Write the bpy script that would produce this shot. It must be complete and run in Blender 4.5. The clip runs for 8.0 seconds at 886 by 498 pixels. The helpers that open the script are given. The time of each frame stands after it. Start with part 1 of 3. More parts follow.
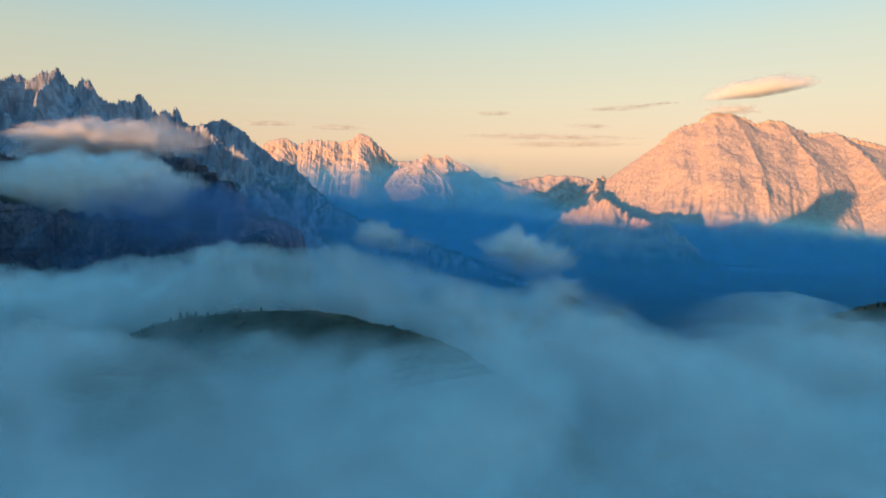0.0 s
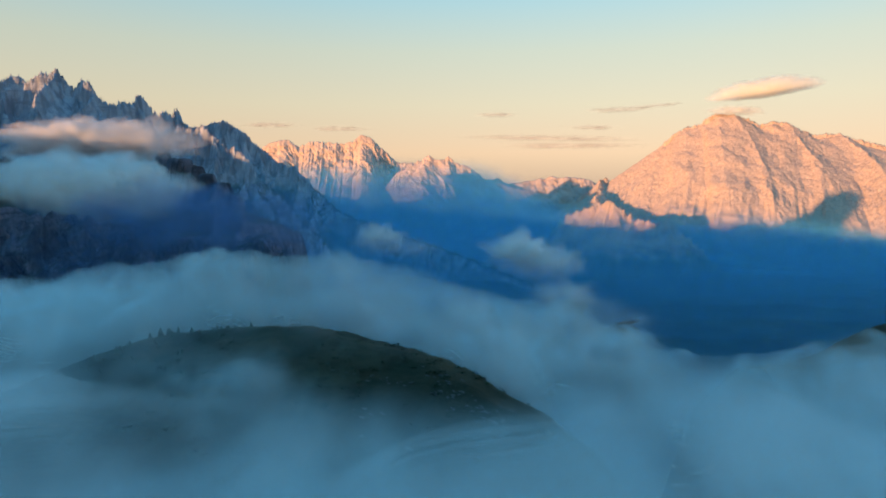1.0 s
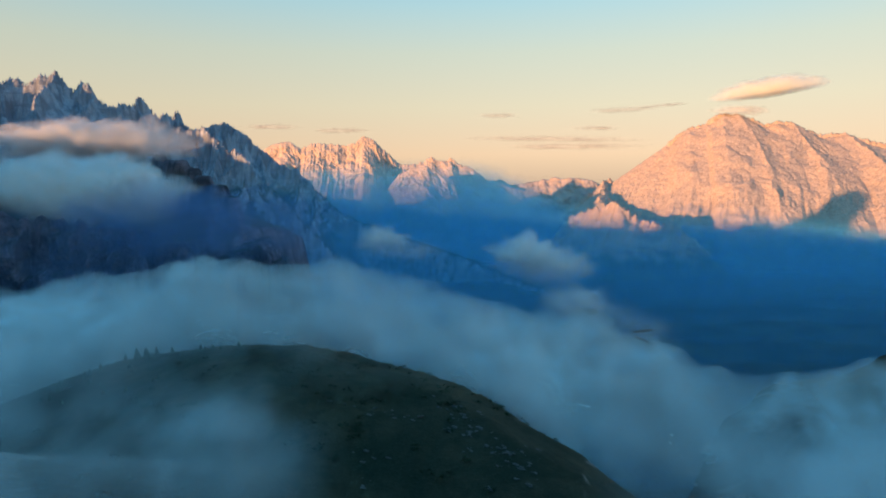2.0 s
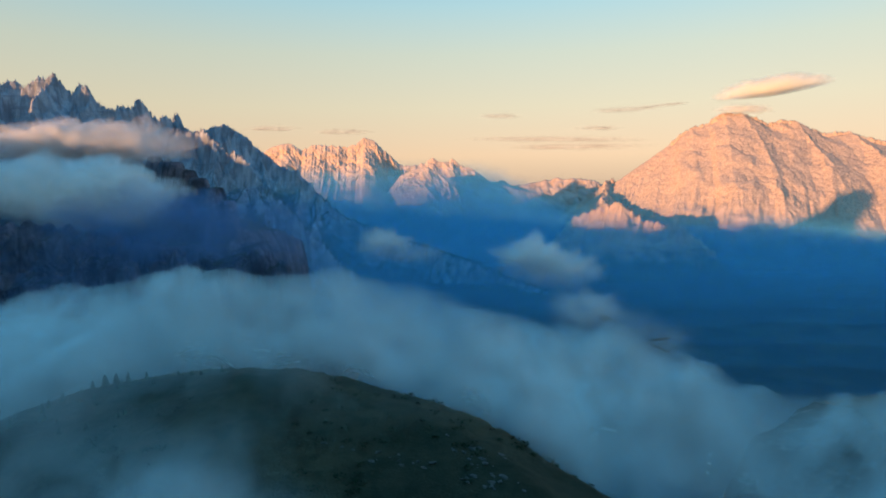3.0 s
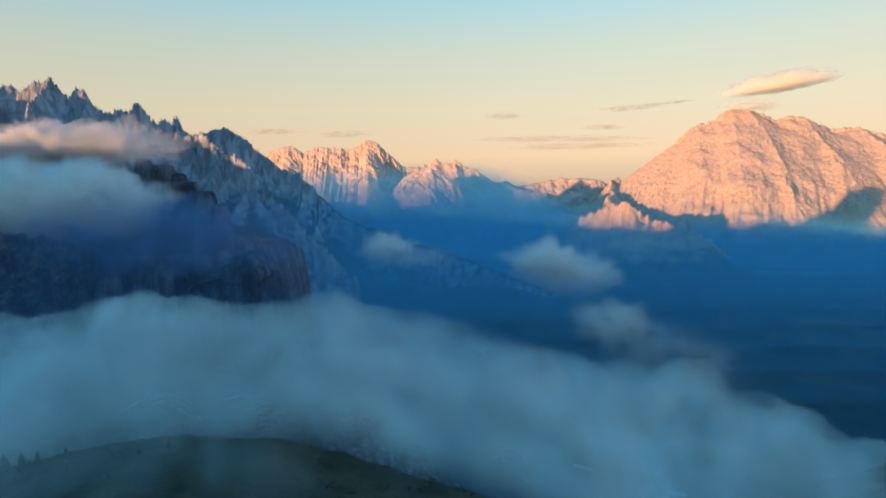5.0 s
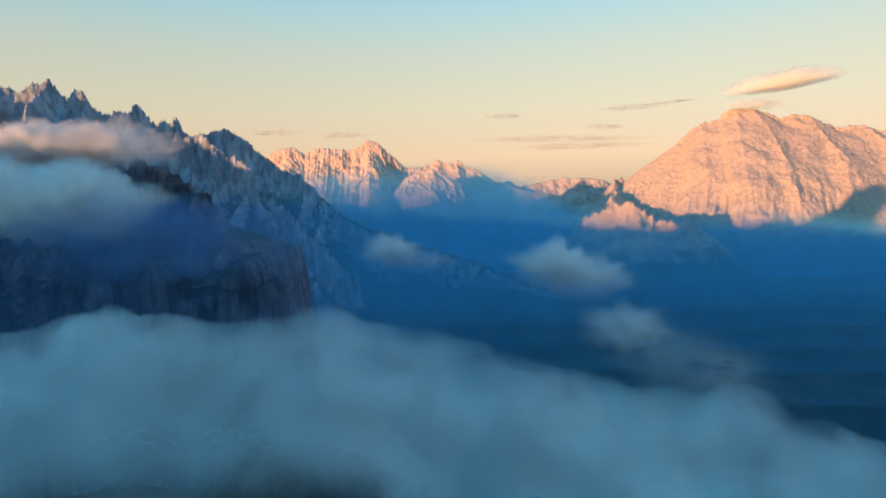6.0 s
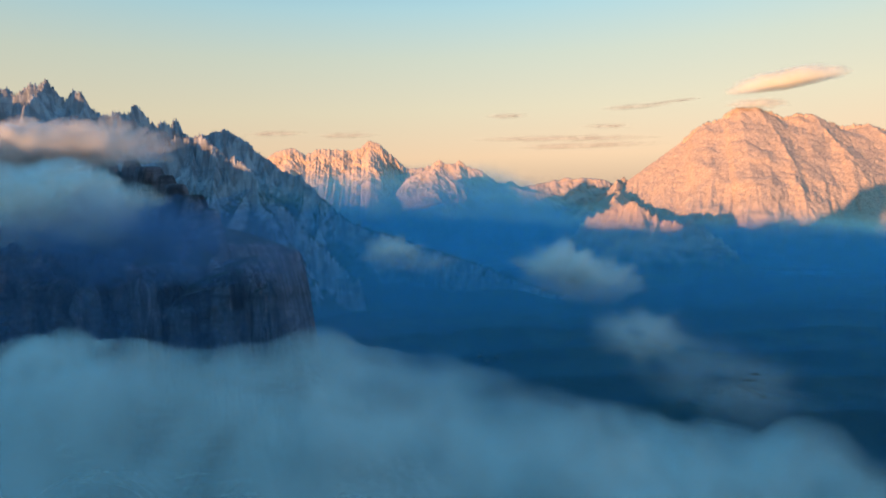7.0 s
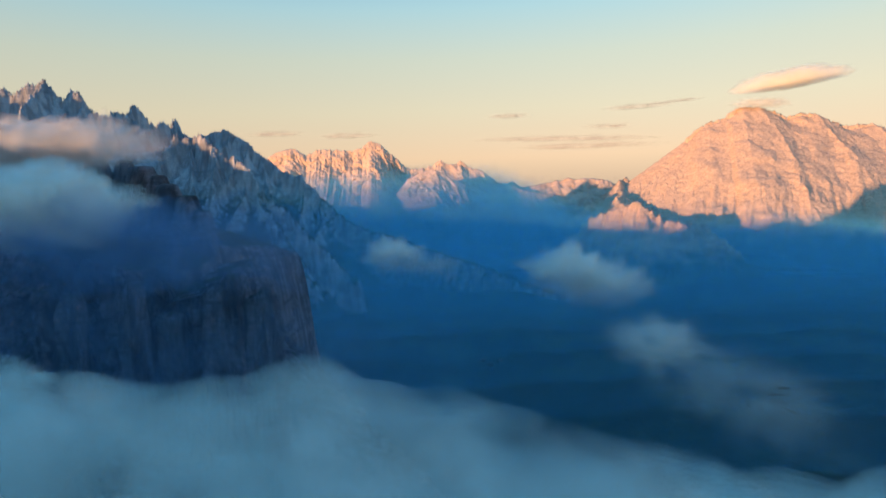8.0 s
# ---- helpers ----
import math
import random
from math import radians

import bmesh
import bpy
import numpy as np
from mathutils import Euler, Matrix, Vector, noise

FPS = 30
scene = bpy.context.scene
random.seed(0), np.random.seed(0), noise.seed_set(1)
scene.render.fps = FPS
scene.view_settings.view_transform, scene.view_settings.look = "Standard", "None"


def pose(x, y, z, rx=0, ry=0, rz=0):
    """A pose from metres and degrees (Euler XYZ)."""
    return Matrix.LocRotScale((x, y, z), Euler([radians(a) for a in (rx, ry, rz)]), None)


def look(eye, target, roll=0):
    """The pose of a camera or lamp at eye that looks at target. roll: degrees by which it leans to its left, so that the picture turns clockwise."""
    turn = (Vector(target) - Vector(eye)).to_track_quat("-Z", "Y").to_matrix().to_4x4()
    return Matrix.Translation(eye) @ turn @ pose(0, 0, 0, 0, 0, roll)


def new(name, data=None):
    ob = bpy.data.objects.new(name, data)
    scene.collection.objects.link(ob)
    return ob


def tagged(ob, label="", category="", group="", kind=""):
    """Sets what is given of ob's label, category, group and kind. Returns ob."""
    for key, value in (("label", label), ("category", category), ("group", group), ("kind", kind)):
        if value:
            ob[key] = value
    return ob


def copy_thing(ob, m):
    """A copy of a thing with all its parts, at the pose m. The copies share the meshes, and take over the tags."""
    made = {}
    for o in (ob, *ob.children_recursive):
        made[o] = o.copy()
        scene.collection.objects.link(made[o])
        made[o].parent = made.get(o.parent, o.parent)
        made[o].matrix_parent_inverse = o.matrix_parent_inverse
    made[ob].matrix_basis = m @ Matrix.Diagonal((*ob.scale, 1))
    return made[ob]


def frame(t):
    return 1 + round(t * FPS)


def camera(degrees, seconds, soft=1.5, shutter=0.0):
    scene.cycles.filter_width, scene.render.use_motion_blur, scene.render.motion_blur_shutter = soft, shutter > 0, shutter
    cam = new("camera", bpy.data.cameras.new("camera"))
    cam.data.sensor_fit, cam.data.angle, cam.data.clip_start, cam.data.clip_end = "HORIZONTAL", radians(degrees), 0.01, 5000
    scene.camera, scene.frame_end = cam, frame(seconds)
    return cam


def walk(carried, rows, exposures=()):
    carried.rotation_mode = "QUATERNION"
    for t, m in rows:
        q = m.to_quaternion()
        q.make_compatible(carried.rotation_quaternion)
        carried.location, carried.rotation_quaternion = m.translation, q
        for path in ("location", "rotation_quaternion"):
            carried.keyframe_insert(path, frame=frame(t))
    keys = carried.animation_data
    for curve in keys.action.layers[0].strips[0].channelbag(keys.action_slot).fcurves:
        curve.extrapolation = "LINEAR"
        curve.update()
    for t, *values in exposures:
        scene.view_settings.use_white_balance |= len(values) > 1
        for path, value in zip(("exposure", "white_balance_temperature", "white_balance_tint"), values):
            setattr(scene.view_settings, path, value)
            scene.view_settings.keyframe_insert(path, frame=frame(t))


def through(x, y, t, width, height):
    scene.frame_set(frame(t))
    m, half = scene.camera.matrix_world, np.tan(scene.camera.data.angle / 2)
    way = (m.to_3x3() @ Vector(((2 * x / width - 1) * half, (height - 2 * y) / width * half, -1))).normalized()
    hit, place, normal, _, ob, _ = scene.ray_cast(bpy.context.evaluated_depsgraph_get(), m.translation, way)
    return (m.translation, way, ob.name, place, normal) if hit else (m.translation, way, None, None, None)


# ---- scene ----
from mathutils.bvhtree import BVHTree

# ---------------------------------------------------------------- camera
def view(x, y, z, yaw, pitch, roll):
    """Pose from a place and degrees: yaw to the left, pitch up, roll to the right."""
    return (Matrix.Translation((x, y, z)) @ pose(0, 0, 0, 0, 0, yaw) @ pose(0, 0, 0, pitch)
            @ pose(0, 0, 0, 0, roll) @ pose(0, 0, 0, 90))


cam = camera(72.0, 8.0, soft=1.8)
walk(cam, [
    (0.0, view(0.0, 0.0, 0.0, 0.0, -6.5, 0.0)),
    (0.5, view(-1.5, 12.3, -0.1, 0.07, -6.42, -0.02)),
    (1.0, view(-3.0, 24.6, -0.2, 0.16, -6.34, 0.04)),
    (1.5, view(-4.4, 36.8, -0.3, 0.28, -6.27, 0.15)),
    (3.0, view(-8.8, 73.2, -0.5, 0.53, -6.1, 0.6)),
    (3.5, view(-10.2, 85.2, -0.6, 0.59, -6.06, 0.76)),
    (4.0, view(-11.7, 97.1, -0.7, 0.67, -6.02, 0.95)),
    (4.5, view(-13.1, 109.0, -0.7, 0.76, -5.99, 1.11)),
    (6.0, view(-17.4, 144.3, -1.0, 1.03, -5.9, 1.56)),
    (6.5, view(-18.8, 156.0, -1.1, 1.11, -5.87, 1.66)),
    (7.0, view(-20.2, 167.6, -1.1, 1.17, -5.85, 1.74)),
    (7.5, view(-21.5, 179.1, -1.2, 1.22, -5.83, 1.79)),
    (8.0, view(-22.9, 190.6, -1.3, 1.26, -5.8, 1.8)),
])

# ---------------------------------------------------------------- light
SUN_FROM = radians(48)      # how far the sun stands to the left of straight behind
SUN_UP = radians(6.0)
world = bpy.data.worlds.new("dawn_sky")
scene.world = world
world.use_nodes = True
wn, wl = world.node_tree.nodes, world.node_tree.links
wn.clear()
w_out = wn.new("ShaderNodeOutputWorld")
w_bg = wn.new("ShaderNodeBackground")
w_sky = wn.new("ShaderNodeTexSky")
w_sky.sky_type = "NISHITA"
w_sky.sun_disc = False
w_sky.sun_elevation = SUN_UP
w_sky.sun_rotation = math.pi + SUN_FROM
w_sky.altitude = 2400
w_co = wn.new("ShaderNodeTexCoord")
w_sep = wn.new("ShaderNodeSeparateXYZ")
w_ramp = wn.new("ShaderNodeValToRGB")
w_mix = wn.new("ShaderNodeMix")
w_mix.data_type, w_mix.blend_type = "RGBA", "ADD"
w_mix.inputs[0].default_value = 0.012
els = w_ramp.color_ramp.elements
SKY = [(0.0, (0.60, 0.42, 0.30)), (0.045, (0.84, 0.58, 0.37)), (0.12, (0.75, 0.66, 0.46)), (0.20, (0.61, 0.66, 0.54)),
       (0.27, (0.42, 0.64, 0.68)), (0.36, (0.15, 0.46, 0.72)), (1.0, (0.05, 0.385, 0.79))]
els[0].position, els[1].position = SKY[0][0], SKY[-1][0]
els[0].color, els[1].color = (*SKY[0][1], 1), (*SKY[-1][1], 1)
for p, c in SKY[1:-1]:
    els.new(p).color = (*c, 1)
wl.new(w_co.outputs["Generated"], w_sep.inputs[0])
wl.new(w_sep.outputs["Z"], w_ramp.inputs[0])
wl.new(w_ramp.outputs[0], w_mix.inputs[6])
wl.new(w_sky.outputs[0], w_mix.inputs[7])
# the sky is a little duller towards the left of the view
w_side, w_dim = wn.new("ShaderNodeMapRange"), wn.new("ShaderNodeVectorMath")
w_side.interpolation_type, w_dim.operation = "SMOOTHSTEP", "SCALE"
for i, q in enumerate((-0.75, 0.45, 0.84, 1.02)):
    w_side.inputs[1 + i].default_value = q
wl.new(w_sep.outputs["X"], w_side.inputs[0])
wl.new(w_mix.outputs[2], w_dim.inputs[0])
wl.new(w_side.outputs[0], w_dim.inputs["Scale"])
wl.new(w_dim.outputs[0], w_bg.inputs[0])
w_bg.inputs[1].default_value = 0.57
wl.new(w_bg.outputs[0], w_out.inputs[0])

sun = new("sun", bpy.data.lights.new("sun", "SUN"))
sun.data.energy, sun.data.angle, sun.data.color = 5.0, radians(0.53), (1.0, 0.47, 0.19)
s_dir = Vector((math.sin(SUN_FROM) * math.cos(SUN_UP), math.cos(SUN_FROM) * math.cos(SUN_UP), -math.sin(SUN_UP)))
sun.matrix_world = look(tuple(-s_dir * 100), (0, 0, 0))
scene.view_settings.exposure = 0.9
scene.cycles.transparent_max_bounces = 96

# ---------------------------------------------------------------- noise and meshes
rng = np.random.default_rng(7)
GRADS = rng.normal(size=(512, 3))
GRADS /= np.linalg.norm(GRADS, axis=1)[:, None]
PERM = rng.permutation(512)


def perlin(x, y, z=0.0):
    """Gradient noise, about -1 to 1, over arrays."""
    x, y, z = np.broadcast_arrays(np.asarray(x, float), np.asarray(y, float), np.asarray(z, float))
    xi, yi, zi = np.floor(x).astype(int), np.floor(y).astype(int), np.floor(z).astype(int)
    xf, yf, zf = x - xi, y - yi, z - zi
    fade = lambda q: q * q * q * (q * (q * 6 - 15) + 10)
    u, v, w = fade(xf), fade(yf), fade(zf)
    out = 0.0
    for a in (0, 1):
        for b in (0, 1):
            for c in (0, 1):
                h = PERM[(PERM[(PERM[(xi + a) & 511] + yi + b) & 511] + zi + c) & 511]
                g = GRADS[h]
                d = g[..., 0] * (xf - a) + g[..., 1] * (yf - b) + g[..., 2] * (zf - c)
                out = out + d * (u if a else 1 - u) * (v if b else 1 - v) * (w if c else 1 - w)
    return out * 1.5


def fbm(x, y, z=0.0, octaves=4, gain=0.5):
    s, a, k = 0.0, 1.0, 1.0
    for i in range(octaves):
        s = s + a * perlin(x * k + 17.3 * i, y * k - 9.1 * i, z * k + 3.7 * i)
        a, k = a * gain, k * 2.03
    return s


def ridged(x, y, z=0.0, octaves=4, gain=0.5):
    """Sharp-crested noise, about 0 to 1."""
    s, a, k, n = 0.0, 1.0, 1.0, 0.0
    for i in range(octaves):
        s = s + a * (1 - np.abs(perlin(x * k + 11.7 * i, y * k + 5.3 * i, z * k - 8.9 * i)) * 1.6)
        n += a
        a, k = a * gain, k * 2.07
    return s / n


def smooth(a, b, v):
    q = np.clip((v - a) / (b - a), 0, 1)
    return q * q * (3 - 2 * q)


def grid_mesh(name, P, dens=None, smooth=True):
    """A mesh from a grid of points, rows by columns by xyz; dens becomes the point attribute 'dens'."""
    if not isinstance(P, list):
        P, dens = [P], [dens]
    V, Q, D, base = [], [], [], 0
    for p, d in zip(P, dens):
        r, c = p.shape[:2]
        i = np.arange(r * c).reshape(r, c) + base
        Q.append(np.stack([i[:-1, :-1], i[:-1, 1:], i[1:, 1:], i[1:, :-1]], -1).reshape(-1, 4))
        V.append(p.reshape(-1, 3))
        base += r * c
        if d is not None:
            D.append(np.asarray(d, float).reshape(-1))
    V, Q = np.concatenate(V), np.concatenate(Q)
    if D:
        Q = Q[np.concatenate(D)[Q].max(axis=1) > 0.003]
    me = bpy.data.meshes.new(name)
    me.vertices.add(len(V))
    me.vertices.foreach_set("co", V.astype(np.float32).ravel())
    me.loops.add(Q.size)
    me.loops.foreach_set("vertex_index", Q.astype(np.int32).ravel())
    me.polygons.add(len(Q))
    me.polygons.foreach_set("loop_start", np.arange(0, Q.size, 4, dtype=np.int32))
    me.polygons.foreach_set("use_smooth", np.full(len(Q), smooth))
    me.update(calc_edges=True)
    me.validate()
    if D:
        at = me.attributes.new("dens", "FLOAT", "POINT")
        at.data.foreach_set("value", np.concatenate(D).astype(np.float32))
    return me


def thing(name, me, mat, label="", category="", group="", kind=""):
    me.materials.append(mat)
    return tagged(new(name, me), label, category, group, kind)


def part(name, me, mat, parent, label=""):
    """Links a mesh (or bmesh) as one object under a thing or a part."""
    if isinstance(me, bmesh.types.BMesh):
        m = bpy.data.meshes.new(name)
        me.to_mesh(m)
        me.free()
        me = m
    me.materials.append(mat)
    ob = new(name, me)
    ob.parent = parent
    return tagged(ob, label)


# ---------------------------------------------------------------- materials
class Nodes:
    """A short way to write node materials."""

    def __init__(self, name):
        self.mat = bpy.data.materials.new(name)
        self.mat.use_nodes = True
        self.n, self.l = self.mat.node_tree.nodes, self.mat.node_tree.links
        self.n.clear()
        self.out = self.n.new("ShaderNodeOutputMaterial")
        self.pos = self.n.new("ShaderNodeNewGeometry")

    def put(self, socket, value):
        if hasattr(value, "is_output"):
            self.l.new(value, socket)
        else:
            socket.default_value = value

    def noise(self, scale, detail=4.0, rough=0.55, stretch=(1, 1, 1), kind="FBM", warp=0.0):
        m = self.n.new("ShaderNodeMapping")
        m.inputs["Scale"].default_value = stretch
        self.l.new(self.pos.outputs["Position"], m.inputs[0])
        t = self.n.new("ShaderNodeTexNoise")
        t.noise_type = kind
        t.inputs["Scale"].default_value = scale
        t.inputs["Detail"].default_value = detail
        t.inputs["Roughness"].default_value = rough
        t.inputs["Distortion"].default_value = warp
        self.l.new(m.outputs[0], t.inputs["Vector"])
        return t.outputs["Fac"]

    def ramp(self, value, stops):
        r = self.n.new("ShaderNodeValToRGB")
        e = r.color_ramp.elements
        while len(e) < len(stops):
            e.new(0.5)
        for q, (p, c) in zip(e, stops):
            q.position = p
            q.color = (*c, 1) if isinstance(c, tuple) else (c, c, c, 1)
        self.put(r.inputs[0], value)
        return r.outputs[0]

    def span(self, value, a, b, lo=0.0, hi=1.0):
        r = self.n.new("ShaderNodeMapRange")
        r.interpolation_type = "SMOOTHSTEP"
        self.put(r.inputs[0], value)
        for i, q in enumerate((a, b, lo, hi)):
            r.inputs[1 + i].default_value = q
        return r.outputs[0]

    def calc(self, op, a, b=0.0):
        r = self.n.new("ShaderNodeMath")
        r.operation = op
        self.put(r.inputs[0], a)
        self.put(r.inputs[1], b)
        return r.outputs[0]

    def mix(self, fac, a, b, blend="MIX"):
        r = self.n.new("ShaderNodeMix")
        r.data_type, r.blend_type = "RGBA", blend
        self.put(r.inputs[0], fac)
        for i, q in ((6, a), (7, b)):
            self.put(r.inputs[i], (*q, 1) if isinstance(q, tuple) and len(q) == 3 else q)
        return r.outputs[2]

    def bump(self, height, strength, distance):
        b = self.n.new("ShaderNodeBump")
        b.inputs["Strength"].default_value = strength
        b.inputs["Distance"].default_value = distance
        self.put(b.inputs["Height"], height)
        return b.outputs[0]

    def axis(self, which, normal=False):
        s = self.n.new("ShaderNodeSeparateXYZ")
        self.l.new(self.pos.outputs["Normal" if normal else "Position"], s.inputs[0])
        return s.outputs[which]

    def solid(self, colour, rough=0.9, normal=None):
        b = self.n.new("ShaderNodeBsdfPrincipled")
        self.put(b.inputs["Base Color"], (*colour, 1) if isinstance(colour, tuple) else colour)
        self.put(b.inputs["Roughness"], rough)
        b.inputs["Specular IOR Level"].default_value = 0.15
        if normal is not None:
            self.l.new(normal, b.inputs["Normal"])
        self.l.new(b.outputs[0], self.out.inputs[0])
        return self.mat


def rock_material(name, pale, dark, scale, green=(0.035, 0.05, 0.022), green_above=0.55, tree_line=-60.0, relief=6.0, share=(0.36, 0.64), grit=0.65):
    """Bedded limestone with streaks and ledges; scree and turf where it is gentle and low."""
    m = Nodes(name)
    streak = m.noise(1 / scale, 6, 0.62, (1, 1, 0.22), warp=0.6)
    bands = m.noise(1 / scale, 5, 0.6, (0.18, 0.18, 1.6), warp=0.5)
    fine = m.noise(6 / scale, 6, grit)
    large = m.noise(0.16 / scale, 3, 0.5)
    grey = m.mix(m.span(streak, *share), dark, pale)
    grey = m.mix(m.calc("MULTIPLY", m.span(bands, 0.54, 0.64), 0.6), grey, dark)
    grey = m.mix(m.span(large, 0.3, 0.7, 0.0, 0.3), grey, tuple(0.7 * c for c in pale))
    grey = m.mix(m.span(fine, 0.35, 0.7, 0.0, 0.35), grey, dark)
    up = m.axis("Z", True)
    height = m.calc("ADD", m.axis("Z"), m.calc("MULTIPLY", m.calc("SUBTRACT", large, 0.5), 160.0))
    low = m.span(height, tree_line - 40, tree_line + 40, 1.0, 0.0)
    gentle = m.span(m.calc("ADD", up, m.calc("MULTIPLY", m.calc("SUBTRACT", large, 0.5), 0.3)), green_above, green_above + 0.3)
    turf = m.mix(m.span(fine, 0.4, 0.6), green, tuple(1.9 * c for c in green))
    colour = m.mix(m.calc("MULTIPLY", low, gentle), grey, turf)
    h = m.calc("ADD", m.calc("MULTIPLY", streak, 1.0), m.calc("MULTIPLY", fine, 0.5))
    h = m.calc("ADD", h, m.calc("MULTIPLY", bands, 0.6))
    return m.solid(colour, 0.92, m.bump(h, 0.9, relief))


def vapour_material(name, colour, through, size, lo, hi, amount, warp=0.4, flat=(1, 1, 1), even=0.5):
    """Cloud skin: part transparent, the rest scattering light both ways; its density comes with the mesh and is torn by noise."""
    m = Nodes(name)
    at = m.n.new("ShaderNodeAttribute")
    at.attribute_name = "dens"
    wisps = m.noise(1 / size, 5, 0.55, flat, warp=warp)
    a = m.calc("MULTIPLY", at.outputs["Fac"], m.span(wisps, lo, hi, amount, 1.0))
    d, t, x = m.n.new("ShaderNodeBsdfDiffuse"), m.n.new("ShaderNodeBsdfTranslucent"), m.n.new("ShaderNodeBsdfTransparent")
    d.inputs[0].default_value = t.inputs[0].default_value = (*colour, 1)
    # droplets scatter light to all sides: the normal is partly random
    rnd, sub, mixn, nrm = (m.n.new("ShaderNodeTexWhiteNoise"), m.n.new("ShaderNodeVectorMath"), m.n.new("ShaderNodeMix"),
                           m.n.new("ShaderNodeVectorMath"))
    m.l.new(m.pos.outputs["Position"], rnd.inputs["Vector"])
    sub.operation, nrm.operation, mixn.data_type = "SUBTRACT", "NORMALIZE", "VECTOR"
    m.l.new(rnd.outputs["Color"], sub.inputs[0])
    sub.inputs[1].default_value = (0.5, 0.5, 0.5)
    mixn.inputs[0].default_value = even
    m.l.new(m.pos.outputs["Normal"], mixn.inputs[4])
    m.l.new(sub.outputs[0], mixn.inputs[5])
    m.l.new(mixn.outputs[1], nrm.inputs[0])
    m.l.new(nrm.outputs[0], d.inputs["Normal"])
    m.l.new(nrm.outputs[0], t.inputs["Normal"])
    s, f = m.n.new("ShaderNodeMixShader"), m.n.new("ShaderNodeMixShader")
    s.inputs[0].default_value = through
    m.l.new(d.outputs[0], s.inputs[1])
    m.l.new(t.outputs[0], s.inputs[2])
    m.l.new(a, f.inputs[0])
    m.l.new(x.outputs[0], f.inputs[1])
    m.l.new(s.outputs[0], f.inputs[2])
    m.l.new(f.outputs[0], m.out.inputs[0])
    return m.mat


# The blue of shade and distance is put into this grey rock.
ROCK_LEFT = rock_material("shade_blue_dolomite", (0.40, 0.45, 0.53), (0.16, 0.18, 0.225), 30, relief=7, tree_line=-10, green_above=0.3, green=(0.020, 0.030, 0.022))
# Crag colour is darkened and turned navy to carry shade and haze.
ROCK_NEAR = rock_material("shade_navy_crag_rock", (0.175, 0.17, 0.215), (0.030, 0.031, 0.044), 14, relief=4, tree_line=0, green_above=0.6,
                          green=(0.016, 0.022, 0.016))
# Warm tint laid into greyish rock to stand in for low sun.
ROCK_RIGHT = rock_material("sun_tinted_dolomite", (0.59, 0.45, 0.35), (0.34, 0.26, 0.21), 10, relief=3.5, share=(0.30, 0.58), grit=0.75, tree_line=-300, green_above=0.2)
# Sun warmth and the weak contrast of hazy distance, both put into the colour.
ROCK_FAR = rock_material("sun_haze_far_dolomite", (0.56, 0.45, 0.38), (0.44, 0.35, 0.30), 60, relief=4, tree_line=-200, green_above=0.2)
FOG = vapour_material("fog", (0.77, 0.80, 0.78), 0.25, 20.0, 0.34, 0.66, 0.10, warp=0.9, even=0.1)
CLOUD = vapour_material("cloud", (0.96, 0.97, 0.95), 0.5, 24.0, 0.32, 0.60, 0.3, warp=0.8, even=0.05)
CAP_CLOUD = vapour_material("cap_cloud", (0.80, 0.82, 0.83), 0.5, 34.0, 0.30, 0.60, 0.4, warp=0.6, even=0.35)
HIGH_CLOUD = vapour_material("high_cloud", (0.95, 0.95, 0.87), 0.4, 200.0, 0.28, 0.62, 0.55, flat=(1, 1, 3), even=0.3)
STREAK = vapour_material("streak_cloud", (0.72, 0.56, 0.48), 0.2, 120.0, 0.28, 0.62, 0.3, flat=(1, 1, 4), even=0.6)
# Blue of hazy air is set as colour here; it tints what lies behind.
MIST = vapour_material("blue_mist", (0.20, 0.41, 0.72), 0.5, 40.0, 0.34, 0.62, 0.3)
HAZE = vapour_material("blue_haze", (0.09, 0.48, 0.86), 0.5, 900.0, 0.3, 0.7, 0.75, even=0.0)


def turf_material():
    m = Nodes("mountain_turf")
    big, mid, fine = m.noise(1 / 26, 4), m.noise(1 / 5, 5), m.noise(1.6, 5, 0.7)
    c = m.mix(m.span(big, 0.38, 0.62), (0.018, 0.024, 0.013), (0.052, 0.043, 0.024))
    c = m.mix(m.span(mid, 0.45, 0.68, 0, 0.7), c, (0.014, 0.020, 0.011))
    c = m.mix(m.span(fine, 0.5, 0.75, 0, 0.5), c, (0.07, 0.062, 0.040))
    bare = m.calc("MULTIPLY", m.span(m.noise(1 / 14, 6, 0.65, warp=1.0), 0.56, 0.66), m.span(m.axis("Z", True), 0.9, 0.75))
    c = m.mix(bare, c, (0.20, 0.18, 0.16))
    return m.solid(c, 0.95, m.bump(m.calc("ADD", mid, m.calc("MULTIPLY", fine, 0.4)), 0.8, 1.0))


def forest_material():
    m = Nodes("valley_forest")
    a, b = m.noise(1 / 160, 4), m.noise(1 / 14, 5, 0.7)
    c = m.mix(m.span(a, 0.48, 0.62), (0.012, 0.020, 0.019), (0.034, 0.044, 0.027))
    c = m.mix(m.span(b, 0.4, 0.65, 0, 0.7), c, (0.012, 0.022, 0.014))
    return m.solid(c, 0.95, m.bump(b, 1.0, 6.0))


TURF, FOREST = turf_material(), forest_material()


